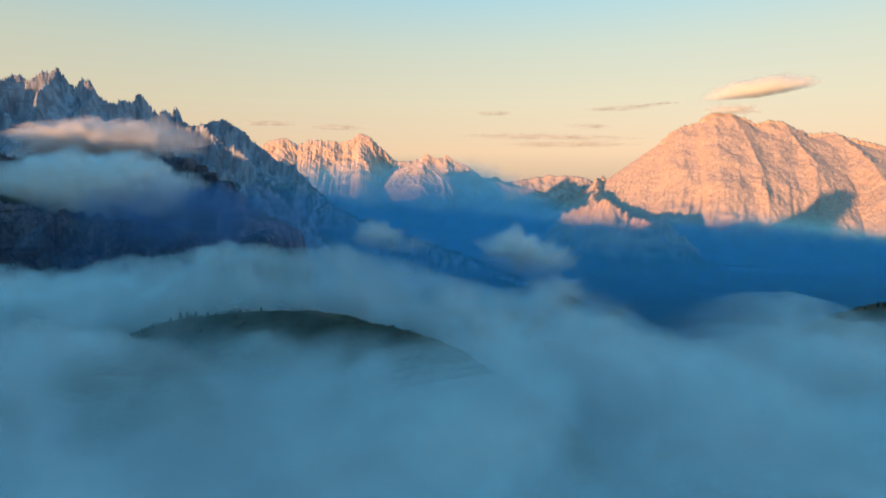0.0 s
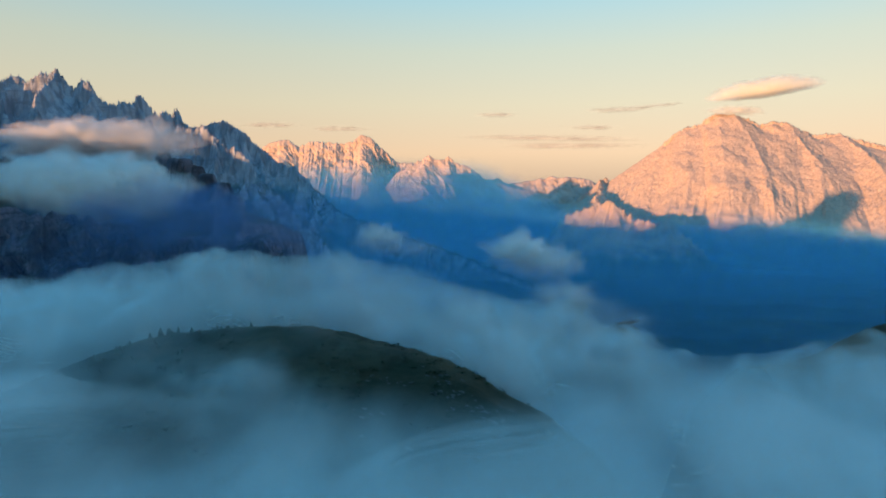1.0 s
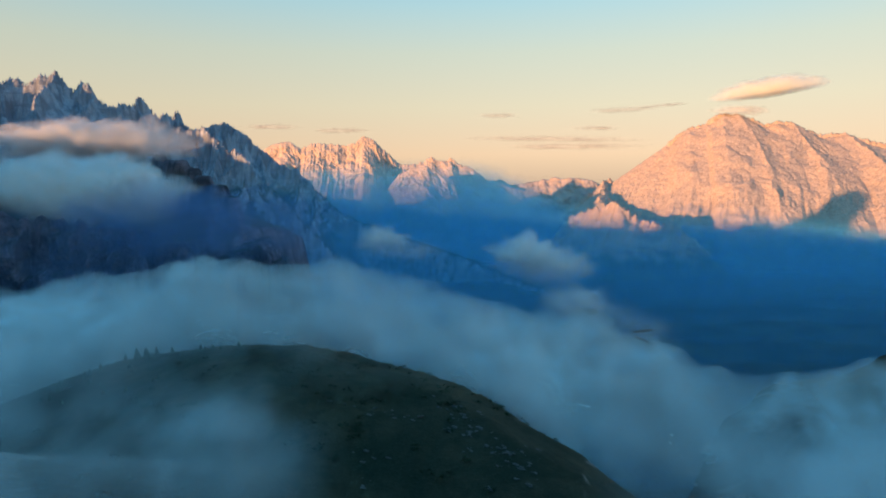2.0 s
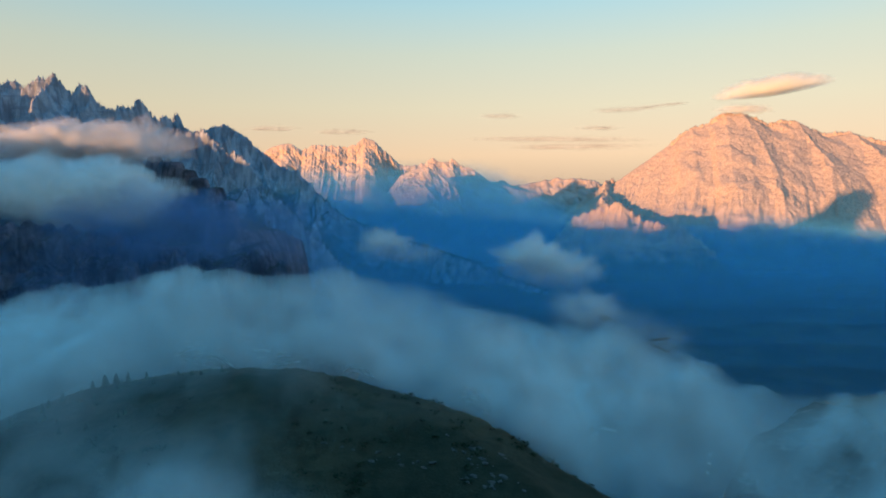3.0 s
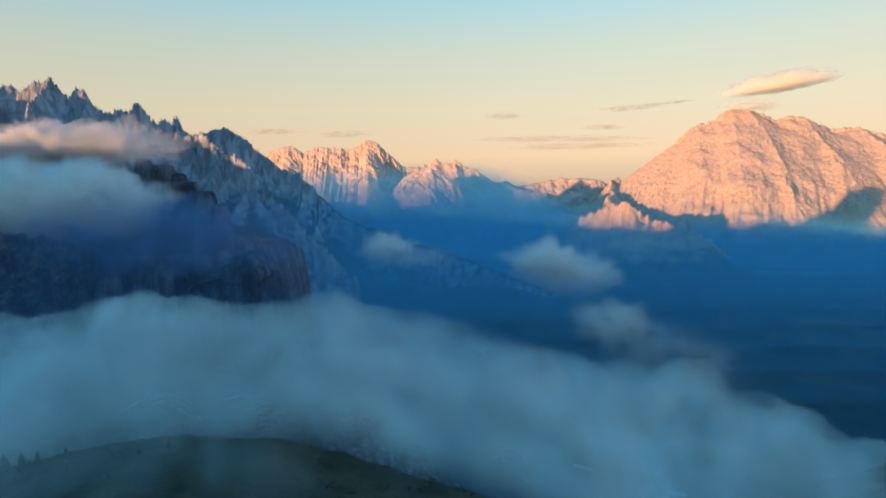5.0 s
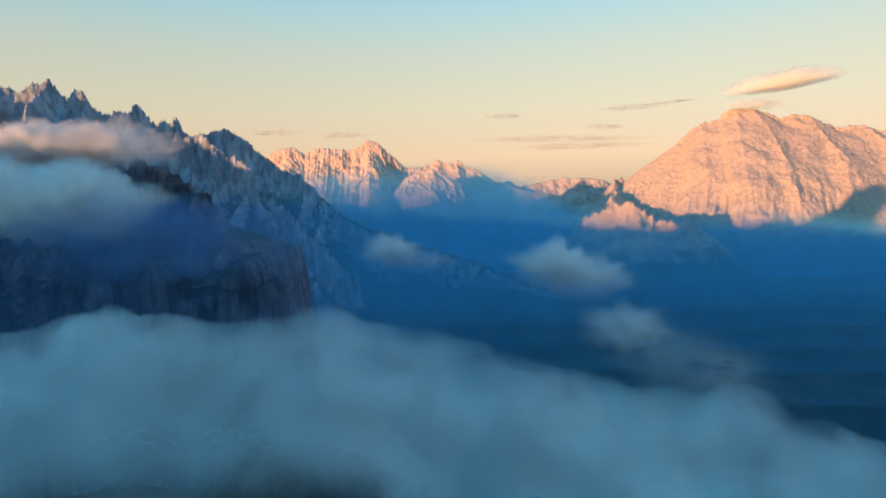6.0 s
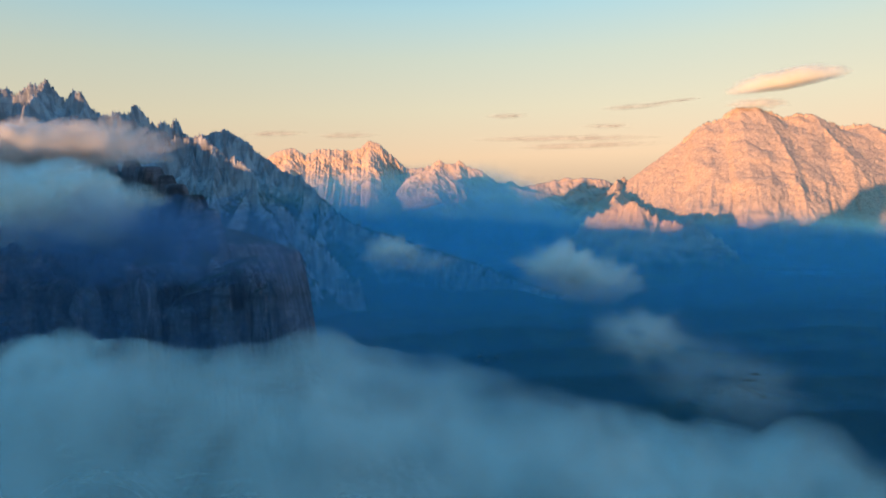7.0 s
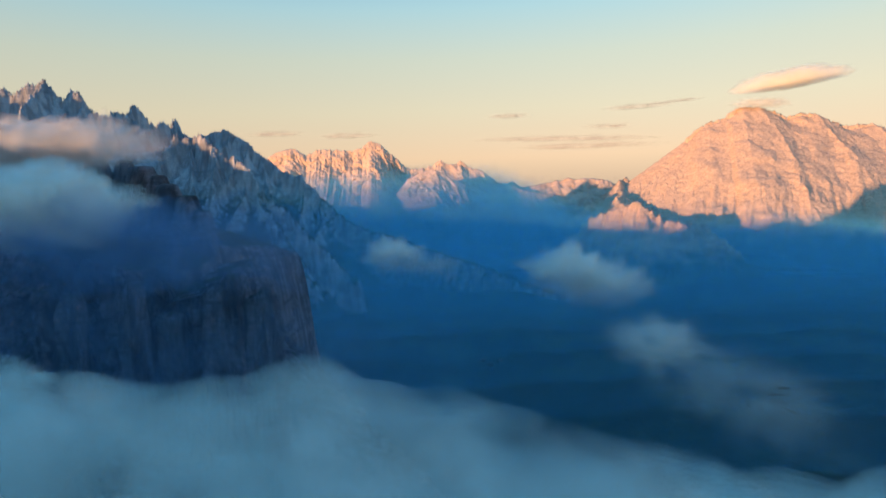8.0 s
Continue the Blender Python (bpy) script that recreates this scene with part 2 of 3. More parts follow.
# ---------------------------------------------------------------- mountains
def slope_mesh(name, ridge, front, back, towards, nu, nf, nb, jag, jag_len, rib, rib_len, seed, tall=1.7, slant=0.0, bulk=0.0, ledge=0.0):
    """Mountain flank: a crest line, and profiles (run, drop) on its two sides, cut by ribs, gullies and ledges.
    towards: plan direction of the front side; jag: height of the teeth on the crest; rib: depth of the ribs, tall their
    length to width, slant their lean; bulk: large spurs; ledge: depth of the bedding steps."""
    R = np.array(ridge, float)
    s = np.concatenate([[0], np.cumsum(np.linalg.norm(np.diff(R, axis=0), axis=1))])
    q = np.linspace(0, s[-1], nu)
    x, y, z = (np.interp(q, s, R[:, i]) for i in range(3))
    z = z + jag * (ridged(q / jag_len, seed, 0, 4, 0.6) - 0.62) * 1.7
    f = np.array(towards, float)
    f /= np.hypot(*f)
    P = []
    for side, prof, n in ((-1, back[::-1], nb), (1, front, nf)):
        p = np.array(prof, float)
        arc = np.concatenate([[0], np.cumsum(np.hypot(*np.diff(p, axis=0).T))])
        c = np.linspace(0, arc[-1], n)
        if side == -1:
            c = c[:-1]
        r, d = np.interp(c, arc, p[:, 0])[:, None], np.interp(c, arc, p[:, 1])[:, None]
        S = q[None, :] + slant * d
        steep = np.clip(np.abs(np.gradient(d[:, 0], c)) * 1.4, 0, 1)[:, None]
        ramp = 1 - np.exp(-np.maximum(d, 0) / (rib * 1.2))
        e = side * (c[:, None] if side == 1 else arc[-1] - c[:, None])
        wob = 0.7 * fbm(S / rib_len * 0.5 + 31, e / rib_len * 0.4, seed + 5.5, 3)
        g = ridged(S / rib_len + wob, e / (rib_len * tall), seed + 2.2, 5, 0.55) - 0.55
        big = fbm(S / (rib_len * 3.1), e / (rib_len * 3.1), seed + 7.7, 3) * (1 - np.exp(-np.maximum(d, 0) / (bulk * 1.5 + 1)))
        step = fbm(S / rib_len * 2.2, e / rib_len * 2.6, seed + 9.1, 5, 0.6)
        out = side * (r + steep * (rib * ramp * (g * 2.2 + 0.55 * step) + bulk * big))
        fall = d + rib * 0.45 * ramp * fbm(S / rib_len * 1.6, e / rib_len * 1.4, seed + 4.4, 4)
        if ledge:
            w = (d + 0.12 * S) / (ledge * 5) + 0.8 * fbm(S / 400, d / 400, seed + 1.1, 3)
            out = out + side * ledge * ramp * np.abs((w % 1) - 0.35) * (0.4 + step)
        P.append(np.stack([x + f[0] * out, y + f[1] * out, z - fall], -1))
    return grid_mesh(name, np.concatenate(P))


def empty(name, at, label, category, kind="", group=""):
    ob = new(name)
    ob.location = at
    return tagged(ob, label, category, group, kind)


def flank(name, parent, mat, *args, **kw):
    me = slope_mesh(name, *args, **kw)
    me.transform(Matrix.Translation(-parent.location))
    return part(name, me, mat, parent)


def ridge_field(lines, xs, ys, X, Y, reach=450.0, every=7.0):
    """Land that falls away from crest lines. Each line: points, cliff height, cliff width, slope below."""
    H = np.full(X.shape, -2000.0)
    for pts, cliff, width, slope in lines:
        R = np.array(pts, float)
        s = np.concatenate([[0], np.cumsum(np.linalg.norm(np.diff(R, axis=0), axis=1))])
        q = np.arange(0, s[-1], every)
        for x, y, z in zip(*(np.interp(q, s, R[:, i]) for i in range(3))):
            i0, i1 = np.searchsorted(xs, (x - reach, x + reach))
            j0, j1 = np.searchsorted(ys, (y - reach, y + reach))
            if i0 < i1 and j0 < j1:
                w = np.s_[j0:j1, i0:i1]
                d = np.hypot(X[w] - x, Y[w] - y)
                np.maximum(H[w], z - cliff * (1 - np.exp(-d / width)) - slope * d, out=H[w])
    return H


def toothed(crest, jag, length, seed):
    """A crest line with teeth and notches."""
    R = np.array(crest, float)
    s = np.concatenate([[0], np.cumsum(np.linalg.norm(np.diff(R, axis=0), axis=1))])
    q = np.arange(0, s[-1], 4.0)
    P = np.stack([np.interp(q, s, R[:, i]) for i in range(3)], -1)
    P[:, 2] += jag * (ridged(q / length, seed, 0, 4, 0.6) - 0.62) * 1.7
    return P


def buttresses(crest, towards, spacing, length, fall, seed):
    """Ribs that run down from a crest, each with its own broken, stepped edge and a tower or two."""
    r = random.Random(seed)
    R = np.array(crest, float)
    s = np.concatenate([[0], np.cumsum(np.linalg.norm(np.diff(R, axis=0), axis=1))])
    lines, q = [], spacing * 0.4
    while q < s[-1]:
        x, y, z = (np.interp(q, s, R[:, i]) for i in range(3))
        a = math.atan2(towards[1], towards[0]) + r.uniform(-0.45, 0.45)
        long, steep, first = length * r.uniform(0.6, 1.15), fall * r.uniform(0.75, 1.15), r.uniform(4, 34)
        bend, pts = r.uniform(-0.003, 0.003), []
        for k in np.arange(8, long, 6.0):
            x, y = x + 6 * math.cos(a), y + 6 * math.sin(a)
            a += bend + r.uniform(-0.10, 0.10)
            tooth = 22 * (float(ridged(k / 46, seed + q, 0, 3, 0.6)) - 0.55) * min(1, k / 40)
            pts.append((x, y, z - first * min(1, k / 18) - steep * k + tooth))
        lines.append((pts, r.uniform(50, 95), r.uniform(12, 20), r.uniform(0.9, 1.3)))
        q += spacing * r.uniform(0.6, 1.5)
    return lines


def land(name, parent, mat, lines, x0, x1, y0, y1, step, flute, seed, floor=-420.0, towers=(), cut=None):
    """A rocky mountain over a plan rectangle, from crest lines and ribs; flute: how far its walls are cut by upright flutes."""
    xs, ys = np.arange(x0, x1, step), np.arange(y0, y1, step)
    X, Y = np.meshgrid(xs, ys)
    wx = flute * (1.6 * fbm(X / 95, Y / 95, seed, 3) + 0.8 * fbm(X / 21, Y / 21, seed + 3, 3, 0.6))
    wy = flute * (1.6 * fbm(X / 95, Y / 95, seed + 7, 3) + 0.8 * fbm(X / 21, Y / 21, seed + 9, 3, 0.6))
    Z = ridge_field(lines, xs, ys, X + wx, Y + wy)
    for x, y, z, r in towers:
        d = np.hypot(X + 0.5 * wx - x, Y + 0.5 * wy - y)
        Z = np.maximum(Z, z - 0.12 * d - 5 * r * smooth(0.7 * r, 2.2 * r, d) - np.where(d > 2.2 * r, 900, 0))
    if cut:
        Z = Z - cut(X + wx, Y + wy)
    bed = (Z + 0.05 * X) / 34 + 0.6 * fbm(X / 260, Y / 260, seed + 5, 3)
    Z = Z + 0.45 * flute * (np.abs((bed % 1) - 0.5) - 0.25) + 0.35 * flute * (ridged(X / 34, Y / 34, seed + 11, 4, 0.6) - 0.6)
    me = grid_mesh(name, np.stack([X, Y, np.maximum(Z, floor)], -1))
    me.transform(Matrix.Translation(-parent.location))
    return part(name, me, mat, parent)


left_range = empty("mountain_range", (-1200, 2400, -400), "jagged grey dolomite range with spires, mostly in blue shade", "mountain")
UPPER = [(-1772, 1700, 54), (-1720, 1910, 260), (-1688, 2014, 246), (-1640, 2093, 348), (-1597, 2171, 341), (-1539, 2250, 387),
     (-1498, 2264, 366), (-1475, 2272, 373), (-1446, 2280, 404), (-1436, 2283, 389), (-1416, 2289, 416), (-1390, 2299, 371),
     (-1370, 2305, 348), (-1347, 2312, 385), (-1323, 2319, 372), (-1298, 2328, 334), (-1261, 2340, 299), (-1228, 2350, 305),
     (-1237, 2482, 315), (-1236, 2534, 359), (-1239, 2600, 325), (-1240, 2701, 287), (-1235, 2754, 315), (-1234, 2797, 296),
     (-1225, 2850, 347), (-1188, 2850, 275)]
SHOULDER = [(-1254, 2850, 258), (-1152, 2842, 249), (-1087, 2838, 261), (-1053, 2835, 274), (-1010, 2832, 282), (-949, 2827, 246),
     (-900, 2823, 220), (-829, 2818, 157), (-782, 2814, 107), (-721, 2809, 74), (-684, 2806, 73), (-609, 2800, -12),
     (-538, 2769, -86), (-387, 2701, -153), (-172, 2600, -221), (67, 2431, -286), (339, 2200, -370)]
BUTTRESS = [(-1155, 2300, -104), (-1108, 2309, 33), (-1066, 2318, 111), (-1015, 2330, 188), (-986, 2336, 223), (-960, 2343, 207),
     (-932, 2350, 210), (-895, 2333, 214), (-860, 2315, 182), (-816, 2292, 121), (-784, 2277, 134), (-745, 2257, 113),
     (-701, 2234, 77), (-666, 2214, 19), (-584, 2170, -39), (-463, 2100, -148), (-326, 2100, -297)]
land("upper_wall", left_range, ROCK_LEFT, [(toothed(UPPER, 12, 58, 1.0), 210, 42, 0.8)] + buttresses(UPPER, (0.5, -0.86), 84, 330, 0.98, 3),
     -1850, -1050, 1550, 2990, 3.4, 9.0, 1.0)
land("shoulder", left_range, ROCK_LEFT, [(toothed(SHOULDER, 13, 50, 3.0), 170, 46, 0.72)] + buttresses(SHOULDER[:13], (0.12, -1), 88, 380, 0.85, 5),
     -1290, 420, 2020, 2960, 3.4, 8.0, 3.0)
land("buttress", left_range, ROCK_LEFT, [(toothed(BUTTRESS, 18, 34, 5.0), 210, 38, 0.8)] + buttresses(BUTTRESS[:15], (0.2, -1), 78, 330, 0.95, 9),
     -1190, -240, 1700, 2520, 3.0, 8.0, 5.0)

crag = empty("rocky_crag", (-300, 680, -200), "dark rocky crag with cliffs, wrapped in mist", "crag")
SUMMIT = [(-538, 600, 15), (-535, 680, 50), (-520, 740, 30), (-484, 800, 36), (-446, 829, 20), (-410, 853, 26), (-382, 860, 24), (-343, 813, 16),
          (-327, 794, 16), (-298, 756, 8), (-272, 720, 0), (-248, 705, -8), (-230, 694, -24), (-216, 690, -50), (-205, 688, -150)]
TOWERS = [(-484, 800, 41, 14), (-446, 829, 31, 12), (-412, 852, 41, 12), (-385, 858, 39, 10), (-361, 836, 31, 8), (-343, 812, 29, 8), (-326, 794, 29, 9),
          (-310, 772, 20, 7), (-297, 756, 18, 8), (-272, 720, 9, 10), (-248, 704, -1, 9), (-232, 694, -14, 8)]
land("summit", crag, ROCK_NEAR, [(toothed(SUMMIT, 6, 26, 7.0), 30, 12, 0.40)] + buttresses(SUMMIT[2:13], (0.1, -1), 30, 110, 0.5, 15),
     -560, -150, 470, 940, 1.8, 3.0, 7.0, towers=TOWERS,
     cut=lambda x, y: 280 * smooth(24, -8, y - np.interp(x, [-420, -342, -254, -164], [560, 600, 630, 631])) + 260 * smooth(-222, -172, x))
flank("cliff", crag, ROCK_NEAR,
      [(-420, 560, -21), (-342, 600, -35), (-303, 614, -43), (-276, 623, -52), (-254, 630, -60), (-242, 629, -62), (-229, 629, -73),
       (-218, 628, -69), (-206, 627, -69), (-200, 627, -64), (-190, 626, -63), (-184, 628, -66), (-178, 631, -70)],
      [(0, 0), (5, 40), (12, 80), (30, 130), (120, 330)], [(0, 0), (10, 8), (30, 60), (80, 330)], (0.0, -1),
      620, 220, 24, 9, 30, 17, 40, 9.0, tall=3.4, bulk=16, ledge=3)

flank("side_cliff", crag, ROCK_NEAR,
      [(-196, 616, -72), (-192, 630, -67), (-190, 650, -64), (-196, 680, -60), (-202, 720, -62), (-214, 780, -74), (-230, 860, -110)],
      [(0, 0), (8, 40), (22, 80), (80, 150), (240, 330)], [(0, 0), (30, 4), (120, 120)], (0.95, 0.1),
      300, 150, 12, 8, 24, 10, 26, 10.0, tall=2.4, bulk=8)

def pillar(x, y, top, wide, deep, tall, seed):
    """A blocky upright rock pillar, split by cracks, broader below."""
    a, h = np.meshgrid(np.linspace(0, 2 * math.pi, 121), np.linspace(0, 1, 90) ** 0.8)
    box = np.maximum(np.abs(np.cos(a)), np.abs(np.sin(a))) ** -0.75
    crack = ridged(np.cos(a) * 2.2 + seed, np.sin(a) * 2.2, h * 2.6 + seed, 5, 0.65)
    ledges = np.abs(((h * tall / 13 + 0.5 * fbm(np.cos(a), np.sin(a), seed, 2)) % 1) - 0.5)
    r = box * (0.78 + 0.22 * h + 0.30 * (0.75 - crack) + 0.07 * ledges) * smooth(-0.03, 0.06, h) + 0.10 * fbm(np.cos(a) * 4, np.sin(a) * 4, h * 12 + seed, 3)
    P = np.stack([np.cos(a) * wide * r, np.sin(a) * deep * r, -tall * h], -1)
    P[..., 2] += wide * 0.7 * fbm(np.cos(a) * r, np.sin(a) * r, seed + 2, 3) * smooth(0.5, 0.0, h)
    P[0, :, :2] = 0
    me = grid_mesh("rock_pillar", P)
    me.transform(Matrix.Translation(Vector((x, y, top)) - crag.location))
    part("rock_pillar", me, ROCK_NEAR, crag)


for spot in ((-184, 606, -61, 15, 14, 120, 1.0), (-160, 610, -70, 13, 12, 120, 2.0), (-247, 600, -60, 9, 9, 120, 3.0), (-226, 614, -84, 10, 9, 110, 4.0),
             (-290, 600, -66, 9, 9, 120, 6.0)):
    pillar(*spot)

centre_range = empty("mountain_range", (-400, 4600, -400), "hazy far range with rosy sunlit peaks", "mountain")
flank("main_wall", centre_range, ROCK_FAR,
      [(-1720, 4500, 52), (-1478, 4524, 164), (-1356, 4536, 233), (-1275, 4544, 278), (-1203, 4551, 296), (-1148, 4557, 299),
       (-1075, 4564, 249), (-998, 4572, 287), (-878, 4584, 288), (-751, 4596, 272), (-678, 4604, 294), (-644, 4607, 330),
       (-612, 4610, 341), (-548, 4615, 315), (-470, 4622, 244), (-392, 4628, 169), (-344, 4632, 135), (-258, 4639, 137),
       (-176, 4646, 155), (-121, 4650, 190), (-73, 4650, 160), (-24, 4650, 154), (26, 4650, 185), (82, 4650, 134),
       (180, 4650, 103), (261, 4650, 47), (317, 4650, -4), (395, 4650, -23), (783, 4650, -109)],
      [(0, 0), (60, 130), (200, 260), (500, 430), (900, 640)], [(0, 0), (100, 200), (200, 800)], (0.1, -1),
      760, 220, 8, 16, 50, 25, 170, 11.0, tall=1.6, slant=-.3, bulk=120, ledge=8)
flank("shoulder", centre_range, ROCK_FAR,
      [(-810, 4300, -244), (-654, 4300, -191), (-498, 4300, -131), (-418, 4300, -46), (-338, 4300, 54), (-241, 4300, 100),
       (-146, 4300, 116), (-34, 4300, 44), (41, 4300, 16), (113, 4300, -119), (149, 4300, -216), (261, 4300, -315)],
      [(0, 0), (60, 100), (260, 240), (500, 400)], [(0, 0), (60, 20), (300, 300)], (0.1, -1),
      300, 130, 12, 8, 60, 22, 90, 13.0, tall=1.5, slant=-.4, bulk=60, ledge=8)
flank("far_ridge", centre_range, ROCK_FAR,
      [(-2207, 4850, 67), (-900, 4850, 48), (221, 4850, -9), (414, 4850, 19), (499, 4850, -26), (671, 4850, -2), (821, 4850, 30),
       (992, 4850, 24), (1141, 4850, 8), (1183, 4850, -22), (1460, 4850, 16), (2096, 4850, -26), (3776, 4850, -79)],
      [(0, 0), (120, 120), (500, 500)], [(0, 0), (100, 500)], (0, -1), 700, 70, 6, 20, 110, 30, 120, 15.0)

right_massif = empty("mountain", (1900, 4000, -400), "broad massive dolomite mountain glowing rosy in low sun", "mountain")
MASSIF_CREST = [(612, 3900, -261), (831, 4116, -154), (933, 4210, -87), (1019, 4288, -53), (1093, 4353, 9), (1148, 4400, 31), (1185, 4395, -5),
                (1255, 4386, 4), (1317, 4377, 63), (1401, 4366, 114), (1462, 4358, 172), (1519, 4350, 252), (1582, 4341, 324), (1667, 4329, 379),
                (1772, 4315, 396), (1799, 4311, 435), (1875, 4300, 468), (1979, 4287, 459), (2076, 4275, 429), (2152, 4265, 389),
                (2226, 4256, 411), (2321, 4243, 399), (2396, 4234, 359), (2491, 4222, 326), (2656, 4200, 322), (2747, 4184, 289),
                (3162, 4111, 181), (3767, 4000, -121)]
LOW_SPUR = [(517, 2900, -244), (585, 2868, -156), (640, 2840, -132), (662, 2830, -118), (705, 2809, -112), (746, 2788, -84), (798, 2761, -117),
            (857, 2729, -160), (896, 2707, -170), (957, 2673, -181), (990, 2654, -215), (1080, 2600, -281)]
spurs = [MASSIF_CREST[4], (1010, 4060, -60), (900, 3650, -110), (810, 3250, -140), (746, 2800, -92)], \
        [MASSIF_CREST[8], (1250, 4100, -40), (1120, 3800, -150), (1000, 3500, -260)], \
        [MASSIF_CREST[11], (1480, 4100, 150), (1390, 3800, -20), (1250, 3450, -160), (1100, 3100, -290)], \
        [MASSIF_CREST[14], (1740, 4050, 290), (1660, 3750, 110), (1540, 3450, -70), (1380, 3100, -260)], \
        [MASSIF_CREST[17], (1960, 4000, 330), (1900, 3700, 150), (1790, 3350, -60), (1650, 3000, -280)], \
        [MASSIF_CREST[21], (2290, 3950, 270), (2200, 3650, 110), (2080, 3350, -60), (1950, 3000, -260)], \
        [MASSIF_CREST[24], (2640, 3900, 230), (2560, 3600, 110), (2420, 3300, -30), (2250, 2950, -240)]
xs, ys = np.arange(440, 3500, 5.0), np.arange(2420, 4500, 5.0)
X, Y = np.meshgrid(xs, ys)
warp_x, warp_y = 34 * fbm(X / 240, Y / 240, 2.1, 3), 34 * fbm(X / 240, Y / 240, 7.9, 3)
off = smooth(0, 260, np.abs(Y - np.interp(X, [a[0] for a in MASSIF_CREST], [a[1] for a in MASSIF_CREST])))
lines = [(toothed(MASSIF_CREST, 14, 60, 31.0), 110, 45, 0.85), (toothed(LOW_SPUR, 26, 40, 33.0), 50, 18, 0.72), (toothed(spurs[0], 26, 70, 35.0), 30, 22, 0.72)]
lines += buttresses(LOW_SPUR, (0.25, -1), 46, 150, 0.8, 21)
lines += [([(x, y, z - (0 if i == 0 else 52)) for i, (x, y, z) in enumerate(a)], 6, 20, 0.72) for a in spurs[1:]]
Z = ridge_field(lines, xs, ys, X + warp_x * off + 9 * fbm(X / 30, Y / 30, 5.0, 3, 0.6), Y + warp_y * off + 9 * fbm(X / 30, Y / 30, 6.0, 3, 0.6), 1100, 12)
# the face between the spurs is filled by debris and ledges
crest_y = np.interp(X, [a[0] for a in MASSIF_CREST], [a[1] for a in MASSIF_CREST])
lean = X + 0.33 * (crest_y - Y)
face = np.interp(lean, [a[0] for a in MASSIF_CREST], [a[2] for a in MASSIF_CREST]) - 20 - 0.585 * (crest_y - Y) + 26 * fbm(X / 170, Y / 170, 6.0, 3)
face = np.where((Y < crest_y - 30) & (lean > 1250), face, -2000)
Z = 18 * np.logaddexp(Z / 18, face / 18)
across_slope, down_slope = X * 0.91 - Y * 0.41, X * 0.41 + Y * 0.91
low = smooth(60, -140, Z)
Z = Z + (0.2 + 0.8 * off) * ((5 + 19 * low) * (ridged(across_slope / 50, down_slope / 420, 4.0, 5, 0.6) - 0.6)
                             + 5 * (ridged(across_slope / 40, down_slope / 70, 8.0, 6, 0.72) - 0.6) + 8 * (ridged(X / 22, Y / 30, 1.0, 4, 0.75) - 0.6))
bed = (Z + 0.10 * X) / 30 + 0.8 * fbm(X / 240, Y / 240, 3.0, 4)
Z = Z + 5.0 * off * (np.abs((bed % 1) - 0.5) - 0.25) * np.clip(0.5 + 1.5 * fbm(X / 130, Y / 130, 9.0, 3), 0, 1.5)
me = grid_mesh("massif", np.stack([X, Y, np.maximum(Z, -420)], -1))
me.transform(Matrix.Translation(-right_massif.location))
part("massif", me, ROCK_RIGHT, right_massif)

# Unseen ridge added behind the camera: it keeps the early sun off the valley.
k = np.linspace(-4600, 4600, 320)
along, across = Vector((math.sin(SUN_FROM), math.cos(SUN_FROM))), Vector((math.cos(SUN_FROM), -math.sin(SUN_FROM)))
# Rises and notches of the crest are set to shape shade on single mountains.
top = (np.interp(k, [-1300, -1000], [210, 138]) + 9 * fbm(k / 250, 0.5, 0, 4) + 40 * fbm(k / 60, 3.5, 0, 3) * smooth(-2980, -2880, k) * smooth(-2500, -2600, k)
       + np.interp(k, [-2960, -2880, -2610, -2560, -2340, -2200, -2110, -1950], [0, 225, 225, 165, 150, 65, 45, 0])
       + 300 * smooth(-1225, -1080, k) * smooth(-950, -1020, k) - 84 * smooth(-1840, -1740, k) * smooth(-1330, -1420, k) + 10 * smooth(-960, -900, k) * smooth(-700, -760, k))
back_ridge = thing("shade_ridge", slope_mesh("shade_ridge",
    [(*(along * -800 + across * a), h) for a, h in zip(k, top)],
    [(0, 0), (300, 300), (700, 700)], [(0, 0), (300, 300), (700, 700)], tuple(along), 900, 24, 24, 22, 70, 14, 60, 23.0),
    ROCK_LEFT, "unseen rocky ridge added to shade the valley", "ridge", kind="structure")

# ---------------------------------------------------------------- ground
gx = np.sign(np.linspace(-1, 1, 340)) * np.abs(np.linspace(-1, 1, 340)) ** 1.8 * 7000
X, Y = np.meshgrid(gx, gx + 1500)
Z = -390 + 26 * fbm(X / 500, Y / 500, 3.3, 5)
ground = thing("ground", grid_mesh("ground", np.stack([X, Y, Z], -1)), FOREST,
               "wooded valley floor with meadow clearings in deep shade", "ground", kind="structure")

# ---------------------------------------------------------------- hill
HILL_CREST = [(-200, 222, -92), (-140, 225, -66), (-124, 229, -60), (-108, 232, -55), (-97, 232, -53), (-77, 232, -51), (-56, 224, -49),
              (-37, 217, -51.3), (-19, 209, -54), (-6, 203, -55.7), (5, 192, -58.8), (11, 185, -61.2), (23, 175, -64), (34, 165, -71),
              (52, 150, -90)]
hill_me = slope_mesh("hill", HILL_CREST, [(0, 0), (30, 4), (70, 14), (110, 34), (180, 90), (420, 340)],
                     [(0, 0), (20, 4), (50, 22), (130, 90), (330, 340)], (-0.25, -0.97), 320, 200, 120, 0.5, 8, 3.0, 28, 27.0)
hill = thing("hill", hill_me, TURF, "dark grassy hilltop with bare rocky patches, breaking out of the fog", "hill", kind="structure")
